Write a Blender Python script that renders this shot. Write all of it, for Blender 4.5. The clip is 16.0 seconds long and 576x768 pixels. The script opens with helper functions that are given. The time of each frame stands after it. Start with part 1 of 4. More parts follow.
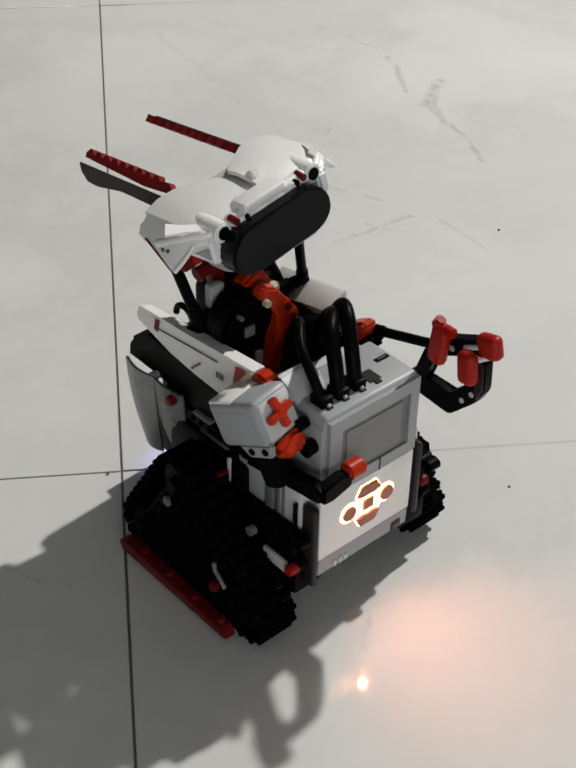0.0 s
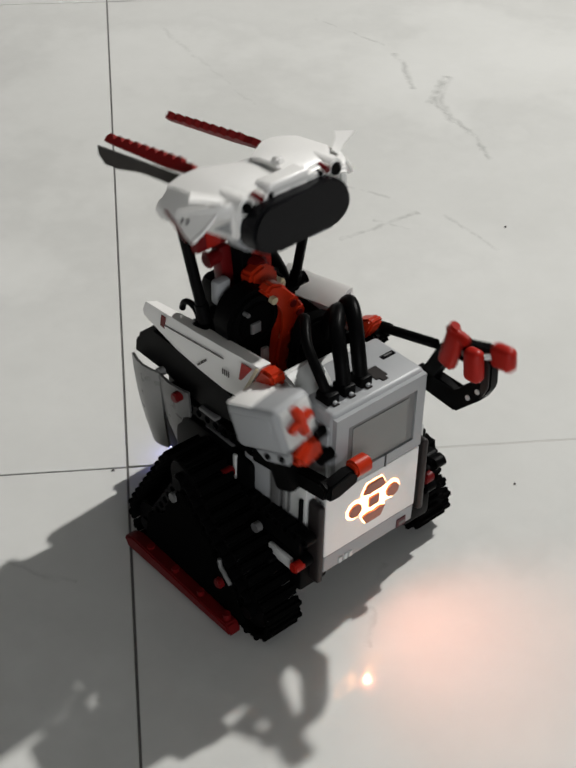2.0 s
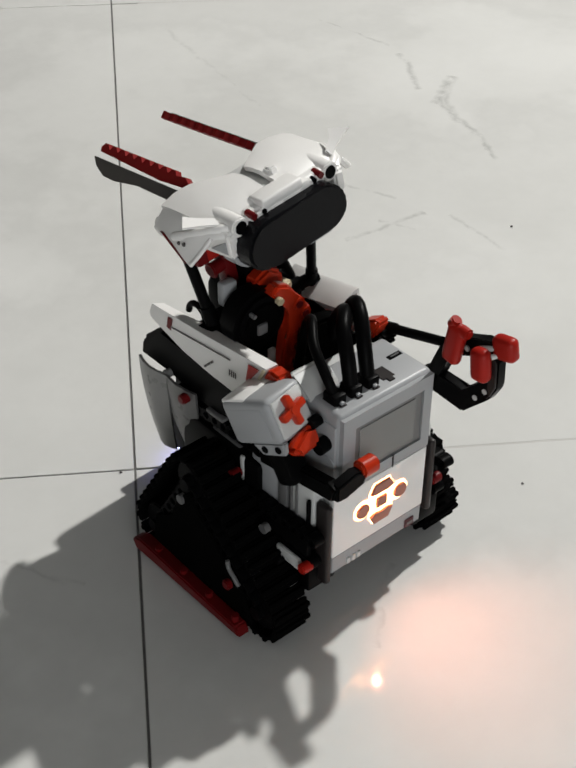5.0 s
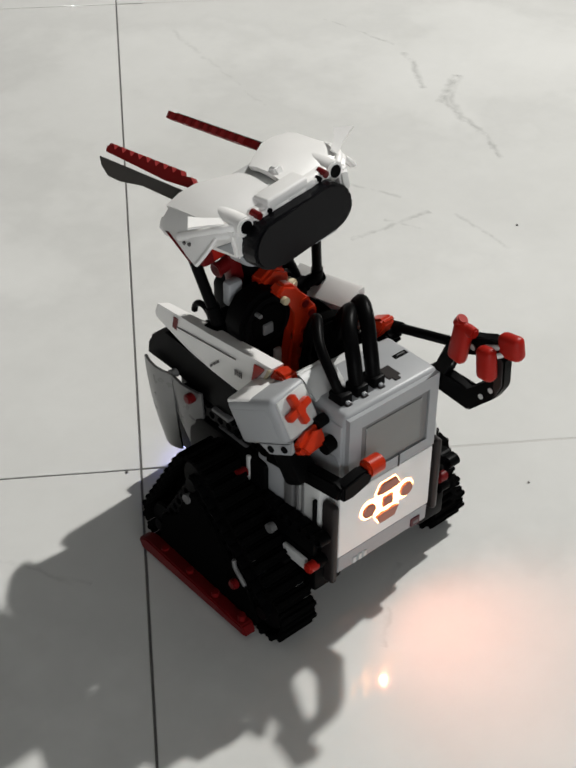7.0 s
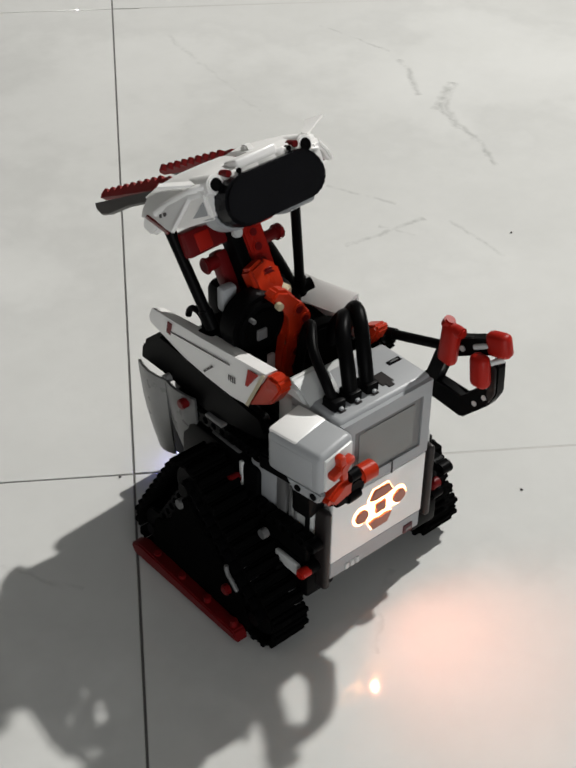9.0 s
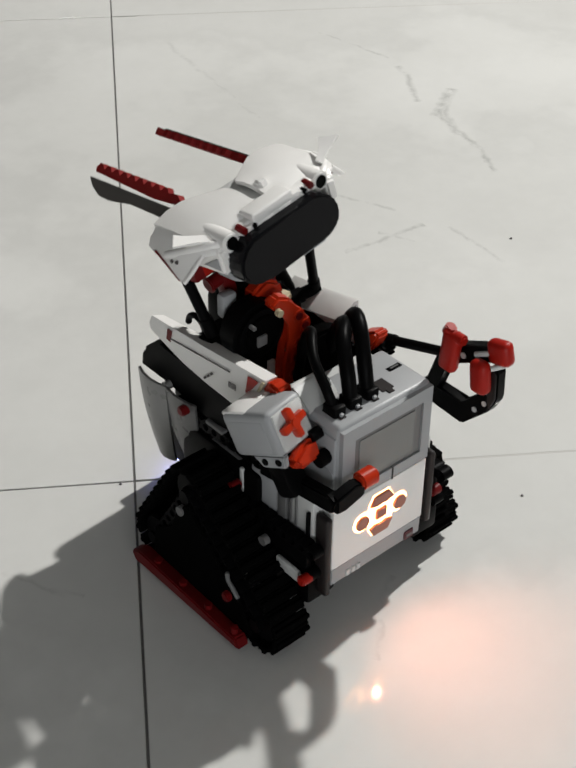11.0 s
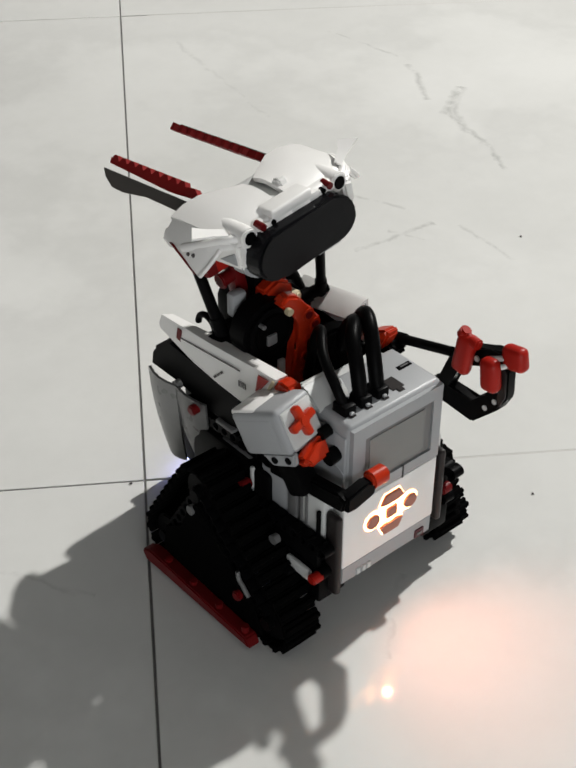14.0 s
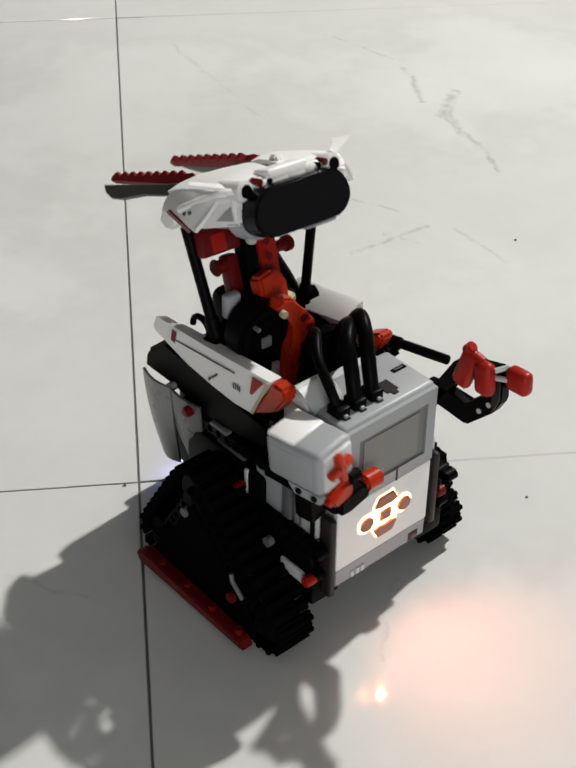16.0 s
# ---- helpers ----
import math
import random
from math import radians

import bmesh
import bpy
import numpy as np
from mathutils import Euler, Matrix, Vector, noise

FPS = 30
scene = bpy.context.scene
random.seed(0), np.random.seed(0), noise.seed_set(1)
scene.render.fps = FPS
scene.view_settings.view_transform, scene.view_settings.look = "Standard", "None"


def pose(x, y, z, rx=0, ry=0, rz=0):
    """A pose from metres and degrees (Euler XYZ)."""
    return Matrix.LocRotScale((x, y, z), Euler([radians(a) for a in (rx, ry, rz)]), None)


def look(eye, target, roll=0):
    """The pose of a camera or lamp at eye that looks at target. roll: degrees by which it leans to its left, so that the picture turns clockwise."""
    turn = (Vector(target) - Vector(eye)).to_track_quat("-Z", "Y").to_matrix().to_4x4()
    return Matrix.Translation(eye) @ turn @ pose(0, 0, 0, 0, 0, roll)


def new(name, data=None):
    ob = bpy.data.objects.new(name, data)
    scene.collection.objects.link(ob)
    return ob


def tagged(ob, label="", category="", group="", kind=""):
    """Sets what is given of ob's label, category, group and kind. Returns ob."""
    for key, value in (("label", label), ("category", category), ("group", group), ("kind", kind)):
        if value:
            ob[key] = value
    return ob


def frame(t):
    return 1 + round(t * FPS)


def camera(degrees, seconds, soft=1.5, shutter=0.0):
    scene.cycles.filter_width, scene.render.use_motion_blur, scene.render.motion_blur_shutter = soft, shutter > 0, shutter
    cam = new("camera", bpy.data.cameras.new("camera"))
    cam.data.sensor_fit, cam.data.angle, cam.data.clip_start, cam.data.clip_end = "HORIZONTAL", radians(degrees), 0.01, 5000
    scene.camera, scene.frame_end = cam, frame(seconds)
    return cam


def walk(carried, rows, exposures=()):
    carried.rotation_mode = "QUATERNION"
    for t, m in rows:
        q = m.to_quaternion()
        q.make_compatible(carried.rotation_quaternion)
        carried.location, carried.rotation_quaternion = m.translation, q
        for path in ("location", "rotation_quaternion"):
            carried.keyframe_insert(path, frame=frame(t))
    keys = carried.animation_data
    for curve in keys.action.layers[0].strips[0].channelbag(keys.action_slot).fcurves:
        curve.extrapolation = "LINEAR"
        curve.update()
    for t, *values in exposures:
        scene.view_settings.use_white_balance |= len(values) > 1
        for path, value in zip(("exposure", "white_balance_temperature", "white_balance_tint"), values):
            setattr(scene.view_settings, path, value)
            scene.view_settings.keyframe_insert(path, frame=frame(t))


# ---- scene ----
import itertools

# ---- camera: hand-held over the floor, turning a little ----
cam = camera(22.92, 16.0, soft=2.3, shutter=0.8)
EYE = (-0.4186, -0.4275, 0.6385)
VIEW = [
    (0.0, -42.211, -37.483, 1.39), (0.5, -42.083, -37.609, 1.256), (1.0, -41.919, -37.643, 1.096), (1.5, -41.943, -37.61, 1.205),
    (2.0, -41.914, -37.625, 1.371), (2.5, -42.018, -37.478, 1.561), (3.0, -41.781, -37.647, 1.256), (3.5, -41.429, -37.851, 0.876),
    (4.0, -41.656, -37.689, 0.79), (6.5, -41.39, -37.554, 0.783), (7.0, -41.266, -37.613, 0.444), (7.5, -41.348, -37.558, 0.557),
    (8.0, -41.466, -37.487, 0.7), (8.5, -41.503, -37.403, 0.844), (9.0, -41.589, -37.376, 1.014), (11.5, -41.572, -37.079, 0.789),
    (12.0, -41.61, -37.021, 1.076), (12.5, -41.629, -36.973, 0.995), (13.0, -41.478, -37.102, 0.822), (13.5, -41.296, -37.283, 0.508),
    (14.0, -41.065, -37.162, 0.336), (14.5, -41.184, -37.11, 0.528), (15.0, -41.107, -37.021, 0.557), (15.5, -41.303, -37.003, 0.677),
    (16.0, -41.348, -37.061, 0.727)]
walk(cam, [(t, pose(*EYE, 90 + pitch, 0, yaw) @ pose(0, 0, 0, 0, 0, roll)) for t, yaw, pitch, roll in VIEW],
     exposures=[(0.0, -0.08), (2.5, -0.02), (4.0, 0.04), (7.0, 0.09), (9.0, 0.06), (11.5, 0.07), (13.5, 0.12), (14.5, 0.2), (16.0, 0.18)])

# ---- light: room lamp high to the side, added low fill, unseen walls send it back ----
led_data = bpy.data.lights.new("button_light", "SPOT")
led_data.spot_size, led_data.spot_blend, led_data.shadow_soft_size = radians(112), 1.0, 0.0012
led_data.energy, led_data.color = 0.24, (1.0, 0.34, 0.20)
button_light = new("button_light", led_data)
button_light.matrix_world = look((0.036, -0.006, 0.079), (0.056, -0.105, 0.0))
# added low fill with no known source, brightens the camera-side faces
fill_data = bpy.data.lights.new("soft_fill_lamp", "AREA")
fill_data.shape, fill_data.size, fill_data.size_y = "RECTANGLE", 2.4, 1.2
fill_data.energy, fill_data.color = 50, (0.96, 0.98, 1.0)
soft_fill_lamp = new("soft_fill_lamp", fill_data)
soft_fill_lamp.matrix_world = look((-1.9, -3.4, 0.9), (0, 0.05, 0.1))
lamp_data = bpy.data.lights.new("room_lamp", "AREA")
lamp_data.shape, lamp_data.size, lamp_data.size_y = "RECTANGLE", 0.09, 0.08
lamp_data.energy, lamp_data.color = 116, (1.0, 0.985, 0.95)
room_lamp = new("room_lamp", lamp_data)
room_lamp.matrix_world = look((2.46, 0.33, 2.58), (0, 0.05, 0))
world = bpy.data.worlds.new("room_air")
world.use_nodes = True
world.node_tree.nodes["Background"].inputs[0].default_value = (0.8, 0.82, 0.85, 1)
world.node_tree.nodes["Background"].inputs[1].default_value = 0.006
scene.world = world


# ---- materials ----
def material(name, base, rough=0.4, metal=0.0, vary=0.12, grain=180.0, bump=0.02, stain=6.0, coat=0.0, spec=0.5):
    """Moulded or painted surface: broad stains and fine grain in colour, roughness and relief."""
    m = bpy.data.materials.new(name)
    m.use_nodes = True
    n, l = m.node_tree.nodes, m.node_tree.links
    b = n["Principled BSDF"]
    co = n.new("ShaderNodeTexCoord")
    big, fine = n.new("ShaderNodeTexNoise"), n.new("ShaderNodeTexNoise")
    big.inputs["Scale"].default_value, fine.inputs["Scale"].default_value = stain / 0.1, grain / 0.1
    big.inputs["Detail"].default_value, fine.inputs["Detail"].default_value = 4, 3
    for t in (big, fine):
        l.new(co.outputs["Object"], t.inputs["Vector"])
    mix = n.new("ShaderNodeMix")
    mix.data_type = "RGBA"
    mix.inputs["A"].default_value = (*[c * (1 - vary) for c in base], 1)
    mix.inputs["B"].default_value = (*[min(1, c * (1 + vary)) for c in base], 1)
    add = n.new("ShaderNodeMath")
    add.operation = "MULTIPLY_ADD"
    add.inputs[1].default_value, add.inputs[2].default_value = 0.35, 0.0
    l.new(fine.outputs["Fac"], add.inputs[0])
    tot = n.new("ShaderNodeMath")
    tot.operation = "MULTIPLY_ADD"
    tot.inputs[1].default_value = 0.65
    l.new(big.outputs["Fac"], tot.inputs[0])
    l.new(add.outputs[0], tot.inputs[2])
    l.new(tot.outputs[0], mix.inputs["Factor"])
    l.new(mix.outputs["Result"], b.inputs["Base Color"])
    ro = n.new("ShaderNodeMath")
    ro.operation = "MULTIPLY_ADD"
    ro.inputs[1].default_value, ro.inputs[2].default_value = 0.18, rough - 0.09
    l.new(big.outputs["Fac"], ro.inputs[0])
    l.new(ro.outputs[0], b.inputs["Roughness"])
    bp = n.new("ShaderNodeBump")
    bp.inputs["Strength"].default_value, bp.inputs["Distance"].default_value = bump * 4, 0.0004
    l.new(fine.outputs["Fac"], bp.inputs["Height"])
    l.new(bp.outputs["Normal"], b.inputs["Normal"])
    b.inputs["Metallic"].default_value = metal
    b.inputs["Coat Weight"].default_value = coat
    b.inputs["Specular IOR Level"].default_value = spec
    return m


def glow(name, colour, strength):
    m = bpy.data.materials.new(name)
    m.use_nodes = True
    b = m.node_tree.nodes["Principled BSDF"]
    b.inputs["Base Color"].default_value = (*colour, 1)
    b.inputs["Emission Color"].default_value = (*colour, 1)
    b.inputs["Emission Strength"].default_value = strength
    return m


def marble(name):
    """Polished pale porcelain marble: cloudy white-grey, thin broken grey veins."""
    m = bpy.data.materials.new(name)
    m.use_nodes = True
    n, l = m.node_tree.nodes, m.node_tree.links
    b = n["Principled BSDF"]
    geo = n.new("ShaderNodeNewGeometry")

    def noise_tex(scale, detail, rough=0.55):
        t = n.new("ShaderNodeTexNoise")
        t.inputs["Scale"].default_value, t.inputs["Detail"].default_value, t.inputs["Roughness"].default_value = scale, detail, rough
        l.new(geo.outputs["Position"], t.inputs["Vector"])
        return t.outputs["Fac"]

    def calc(op, a, c=None, d=None):
        k = n.new("ShaderNodeMath")
        k.operation = op
        for i, v in enumerate((a, c, d)):
            if v is None:
                continue
            if isinstance(v, (int, float)):
                k.inputs[i].default_value = v
            else:
                l.new(v, k.inputs[i])
        return k.outputs[0]

    xyz = n.new("ShaderNodeSeparateXYZ")
    l.new(geo.outputs["Position"], xyz.inputs[0])
    X, Y = xyz.outputs[0], xyz.outputs[1]
    cloud, speck, warp, warp2 = noise_tex(3.2, 5), noise_tex(60, 4), noise_tex(14, 6, 0.62), noise_tex(55, 4, 0.6)

    def vein(x0, y0, x1, y1, width, depth, wob=0.05):
        """One broken grey vein along the line from (x0, y0) to (x1, y1)."""
        dx, dy = x1 - x0, y1 - y0
        ln = math.hypot(dx, dy)
        ux, uy = dx / ln, dy / ln
        along = calc("ADD", calc("MULTIPLY", calc("SUBTRACT", X, x0), ux), calc("MULTIPLY", calc("SUBTRACT", Y, y0), uy))
        across = calc("SUBTRACT", calc("MULTIPLY", calc("SUBTRACT", Y, y0), ux), calc("MULTIPLY", calc("SUBTRACT", X, x0), uy))
        off = calc("MULTIPLY_ADD", calc("SUBTRACT", warp, 0.5), wob * 2, across)
        off = calc("MULTIPLY_ADD", calc("SUBTRACT", warp2, 0.5), wob * 0.3, off)
        line = calc("SUBTRACT", 1.0, calc("MINIMUM", 1.0, calc("DIVIDE", calc("ABSOLUTE", off), width)))
        ends = calc("MULTIPLY", calc("GREATER_THAN", along, 0.0), calc("LESS_THAN", along, ln))
        broken = calc("MINIMUM", 1.0, calc("MAXIMUM", 0.0, calc("MULTIPLY", calc("SUBTRACT", warp2, 0.36), 5.0)))
        return calc("MULTIPLY", calc("MULTIPLY", calc("MULTIPLY", line, ends), broken), depth)

    veins = None
    for v in VEINS:
        one = vein(*v)
        veins = one if veins is None else calc("MAXIMUM", veins, one)
    wide = calc("ABSOLUTE", calc("SUBTRACT", noise_tex(1.6, 7, 0.6), 0.5))
    faint = calc("MULTIPLY", calc("SUBTRACT", 1.0, calc("MINIMUM", 1.0, calc("MULTIPLY", wide, 30.0))), 0.07)
    dark = calc("MAXIMUM", veins, faint)
    ramp = n.new("ShaderNodeValToRGB")
    ramp.color_ramp.elements[0].position, ramp.color_ramp.elements[0].color = 0.32, (0.595, 0.595, 0.575, 1)
    ramp.color_ramp.elements[1].position, ramp.color_ramp.elements[1].color = 0.66, (0.70, 0.70, 0.68, 1)
    l.new(calc("MULTIPLY_ADD", speck, 0.12, calc("MULTIPLY", cloud, 0.9)), ramp.inputs[0])
    mix = n.new("ShaderNodeMix")
    mix.data_type = "RGBA"
    mix.inputs["B"].default_value = (0.16, 0.16, 0.155, 1)
    l.new(ramp.outputs[0], mix.inputs["A"])
    l.new(dark, mix.inputs["Factor"])
    l.new(mix.outputs["Result"], b.inputs["Base Color"])
    l.new(calc("MULTIPLY_ADD", speck, 0.10, 0.04), b.inputs["Roughness"])
    b.inputs["Specular IOR Level"].default_value = 0.5
    bp = n.new("ShaderNodeBump")
    bp.inputs["Strength"].default_value, bp.inputs["Distance"].default_value = 0.05, 0.0006
    l.new(warp, bp.inputs["Height"])
    l.new(bp.outputs["Normal"], b.inputs["Normal"])
    return m


VEINS = [(0.598, 0.55, 0.555, 0.475, 0.005, 0.34, 0.014), (0.60, 0.478, 0.545, 0.44, 0.007, 0.42, 0.016), (0.555, 0.45, 0.505, 0.325, 0.005, 0.4, 0.02),
         (0.57, 0.455, 0.53, 0.40, 0.006, 0.3, 0.02), (0.30, 0.312, 0.385, 0.302, 0.004, 0.38, 0.014), (0.345, 0.318, 0.36, 0.285, 0.003, 0.3, 0.012), (0.359, 0.40, 0.383, 0.335, 0.003, 0.28, 0.01),
         (0.397, 0.285, 0.390, 0.215, 0.003, 0.26, 0.012), (0.592, 0.67, 0.604, 0.57, 0.003, 0.3, 0.014), (0.45, 0.77, 0.405, 0.55, 0.004, 0.16, 0.02), (-0.16, 0.22, -0.10, 0.12, 0.003, 0.18, 0.02), (0.0, -0.03, 0.06, 0.01, 0.003, 0.16, 0.02)]
MARBLE = marble("polished_marble_tile")
def joint_grout(name):
    """Grout that turns from dark to pale along the grid's x axis."""
    m = material(name, (0.2, 0.195, 0.19), 0.9, bump=0.2)
    n, l = m.node_tree.nodes, m.node_tree.links
    mix = n.new("ShaderNodeMix")
    mix.data_type = "RGBA"
    mix.inputs["A"].default_value, mix.inputs["B"].default_value = (0.13, 0.125, 0.12, 1), (0.52, 0.51, 0.49, 1)
    xyz, ramp = n.new("ShaderNodeSeparateXYZ"), n.new("ShaderNodeMapRange")
    l.new(n["Texture Coordinate"].outputs["Object"], xyz.inputs[0])
    ramp.inputs["From Min"].default_value, ramp.inputs["From Max"].default_value = 0.004, 0.12
    l.new(xyz.outputs[0], ramp.inputs["Value"])
    l.new(ramp.outputs[0], mix.inputs["Factor"])
    l.new(mix.outputs["Result"], n["Principled BSDF"].inputs["Base Color"])
    return m


GROUT = joint_grout("grey_grout")
# grey for walls out of view, set to cut bounce into the shadow
WALL = material("grey_wall_paint", (0.34, 0.34, 0.335), 0.85, vary=0.03, stain=0.2, grain=20)
BLACK = material("black_plastic", (0.0024, 0.0024, 0.0026), 0.40, vary=0.25, spec=0.04)
RUBBER = material("black_rubber", (0.0022, 0.0022, 0.0022), 0.75, vary=0.25, spec=0.01)
DARK = material("dark_grey_plastic", (0.019, 0.0155, 0.015), 0.42, spec=0.25)
VISOR = material("dark_smoked_visor", (0.006, 0.006, 0.007), 0.2, vary=0.2, spec=0.14)
RED = material("red_plastic", (0.34, 0.011, 0.006), 0.4, vary=0.14, spec=0.2)
DEEPRED = material("dark_red_plastic", (0.12, 0.004, 0.005), 0.42, vary=0.18, spec=0.2)
# rough and dull so the lamp's highlight on the teeth stays low
SAWRED = material("matte_red_plastic", (0.22, 0.009, 0.009), 0.55, vary=0.2, spec=0.15)
ORANGE = material("orange_red_plastic", (0.44, 0.026, 0.006), 0.3, vary=0.14, spec=0.3)
WHITE = material("white_plastic", (0.83, 0.82, 0.80), 0.33, vary=0.05)
GREY = material("light_grey_plastic", (0.33, 0.34, 0.35), 0.4, vary=0.08, spec=0.35)
PALE = material("pale_grey_plastic", (0.56, 0.57, 0.56), 0.36, vary=0.06)
MIDGREY = material("mid_grey_plastic", (0.13, 0.13, 0.13), 0.4, vary=0.1)
SCREEN = material("screen_glass", (0.16, 0.165, 0.16), 0.22, vary=0.06, coat=0.2)
MAROON = material("maroon_print", (0.075, 0.010, 0.016), 0.5)
CREAM = material("cream_pin_plastic", (0.50, 0.43, 0.28), 0.4)
CLOUDY = material("dark_smoky_plastic", (0.10, 0.10, 0.098), 0.3, vary=0.4, stain=16)
SMOKE = material("smoky_grey_plastic", (0.20, 0.20, 0.195), 0.3, vary=0.18, stain=12)
STEEL = material("grey_brown_plastic", (0.085, 0.078, 0.072), 0.45, vary=0.15, spec=0.3)
PRINT = material("dark_print", (0.06, 0.05, 0.05), 0.5)
BUTTON = material("button_rubber", (0.38, 0.15, 0.105), 0.5)
LED = glow("amber_backlight", (1.0, 0.42, 0.17), 11.0)
BLUE = glow("blue_sensor_light", (0.30, 0.32, 1.0), 34.0)


# ---- building blocks ----
def finish(name, bm, mat, parent, label="", angle=38):
    me = bpy.data.meshes.new(name)
    bmesh.ops.remove_doubles(bm, verts=bm.verts, dist=1e-6)
    bmesh.ops.recalc_face_normals(bm, faces=bm.faces)
    bm.to_mesh(me)
    bm.free()
    me.materials.append(mat)
    me.shade_smooth()
    me.set_sharp_from_angle(angle=radians(angle))
    ob = new(name, me)
    ob.parent = parent
    if label:
        ob["label"] = label
    return ob


def part(name, bm, mat, parent, label=""):
    return finish(name, bm, mat, parent, label)


def join(bm, other, m=None):
    """Adds the bmesh other, moved by m, to bm."""
    if m is not None:
        other.transform(m)
    me = bpy.data.meshes.new("tmp")
    other.to_mesh(me)
    other.free()
    bm.from_mesh(me)
    bpy.data.meshes.remove(me)
    return bm


def box(lo, hi, bevel=0.001, seg=2):
    bm = bmesh.new()
    bmesh.ops.create_cube(bm, size=1)
    s = [h - l for l, h in zip(lo, hi)]
    c = [(h + l) / 2 for l, h in zip(lo, hi)]
    bm.transform(Matrix.Translation(c) @ Matrix.Diagonal((*s, 1)))
    if bevel:
        bmesh.ops.bevel(bm, geom=bm.edges[:], offset=min(bevel, min(s) * 0.45), segments=seg, affect="EDGES", profile=0.5)
    return bm


def cyl(a, b, r, seg=16, r2=None, bevel=0.0):
    bm = bmesh.new()
    a, b = Vector(a), Vector(b)
    bmesh.ops.create_cone(bm, cap_ends=True, segments=seg, radius1=r, radius2=r if r2 is None else r2, depth=(b - a).length)
    if bevel:
        bmesh.ops.bevel(bm, geom=[e for e in bm.edges if len(e.link_faces) == 2 and any(len(f.verts) > 4 for f in e.link_faces)],
                        offset=bevel, segments=2, affect="EDGES")
    bm.transform(Matrix.Translation((a + b) / 2) @ (b - a).to_track_quat("Z", "Y").to_matrix().to_4x4())
    return bm


def prism(points, axis, lo, hi, bevel=0.0008):
    """Outline extruded along an axis; points are the other two coordinates in order."""
    bm = bmesh.new()
    i = "xyz".index(axis)

    def at(p, v):
        q = list(p)
        q.insert(i, v)
        return q
    low = [bm.verts.new(at(p, lo)) for p in points]
    high = [bm.verts.new(at(p, hi)) for p in points]
    bm.faces.new(low)
    bm.faces.new(high[::-1])
    for k in range(len(points)):
        j = (k + 1) % len(points)
        bm.faces.new((low[k], low[j], high[j], high[k]))
    if bevel:
        bmesh.ops.bevel(bm, geom=bm.edges[:], offset=bevel, segments=2, affect="EDGES", clamp_overlap=True)
    return bm


def shell(rows, thick):
    """A curved panel through a grid of points, with thickness."""
    bm = bmesh.new()
    grid = [[bm.verts.new(p) for p in r] for r in rows]
    for a, b in zip(grid, grid[1:]):
        for k in range(len(a) - 1):
            bm.faces.new((a[k], a[k + 1], b[k + 1], b[k]))
    bmesh.ops.recalc_face_normals(bm, faces=bm.faces)
    bmesh.ops.solidify(bm, geom=bm.faces[:], thickness=thick)
    return bm


def tube(points, r, seg=10, cuts=6):
    """A bent cable: a smooth line through the points, swept by a circle."""
    pts = [Vector(p) for p in points]
    ext = [2 * pts[0] - pts[1]] + pts + [2 * pts[-1] - pts[-2]]
    line = []
    for k in range(1, len(ext) - 2):
        for s in range(cuts):
            t = s / cuts
            p0, p1, p2, p3 = ext[k - 1:k + 3]
            line.append(0.5 * (2 * p1 + (p2 - p0) * t + (2 * p0 - 5 * p1 + 4 * p2 - p3) * t ** 2 + (3 * p1 - p0 - 3 * p2 + p3) * t ** 3))
    line.append(pts[-1])
    bm = bmesh.new()
    rings, side = [], Vector((0.3, 0.9, 0.1))
    for k, p in enumerate(line):
        d = (line[min(k + 1, len(line) - 1)] - line[max(k - 1, 0)]).normalized()
        u = side - side.dot(d) * d
        u.normalize()
        side, w = u, d.cross(u)
        rings.append([bm.verts.new(p + r * (math.cos(a) * u + math.sin(a) * w)) for a in (2 * math.pi * i / seg for i in range(seg))])
    for a, b in zip(rings, rings[1:]):
        for i in range(seg):
            bm.faces.new((a[i], a[(i + 1) % seg], b[(i + 1) % seg], b[i]))
    bm.faces.new(rings[0][::-1])
    bm.faces.new(rings[-1])
    return bm


def liftarm(n, thick=0.0076, pitch=0.008, hole=0.0025):
    """A straight studless beam with n holes along +x from the first hole; holes run along z."""
    bm = bmesh.new()
    w = 0.0038
    for h in (-thick / 2, thick / 2):
        for k in range(n):
            cx, outer, inner = k * pitch, [], []
            for i in range(16):
                a = 2 * math.pi * i / 16 + math.pi / 16
                c, s = math.cos(a), math.sin(a)
                inner.append((cx + hole * c, hole * s))
                if (c > 0 and k == n - 1) or (c < 0 and k == 0):
                    outer.append((cx + w * c, w * s))
                else:
                    f = min(pitch / 2 / max(abs(c), 1e-6), w / max(abs(s), 1e-6))
                    outer.append((cx + f * c, f * s))
            vo, vi = [bm.verts.new((*p, h)) for p in outer], [bm.verts.new((*p, h)) for p in inner]
            for i in range(16):
                j = (i + 1) % 16
                bm.faces.new((vo[i], vo[j], vi[j], vi[i]))
    bmesh.ops.remove_doubles(bm, verts=bm.verts, dist=1e-5)
    edges = [e for e in bm.edges if len(e.link_faces) == 1 and e.verts[0].co.z < 0]
    made = bmesh.ops.extrude_edge_only(bm, edges=edges)
    vs = [g for g in made["geom"] if isinstance(g, bmesh.types.BMVert)]
    bmesh.ops.translate(bm, verts=vs, vec=(0, 0, thick))
    bmesh.ops.remove_doubles(bm, verts=bm.verts, dist=1e-5)
    return bm


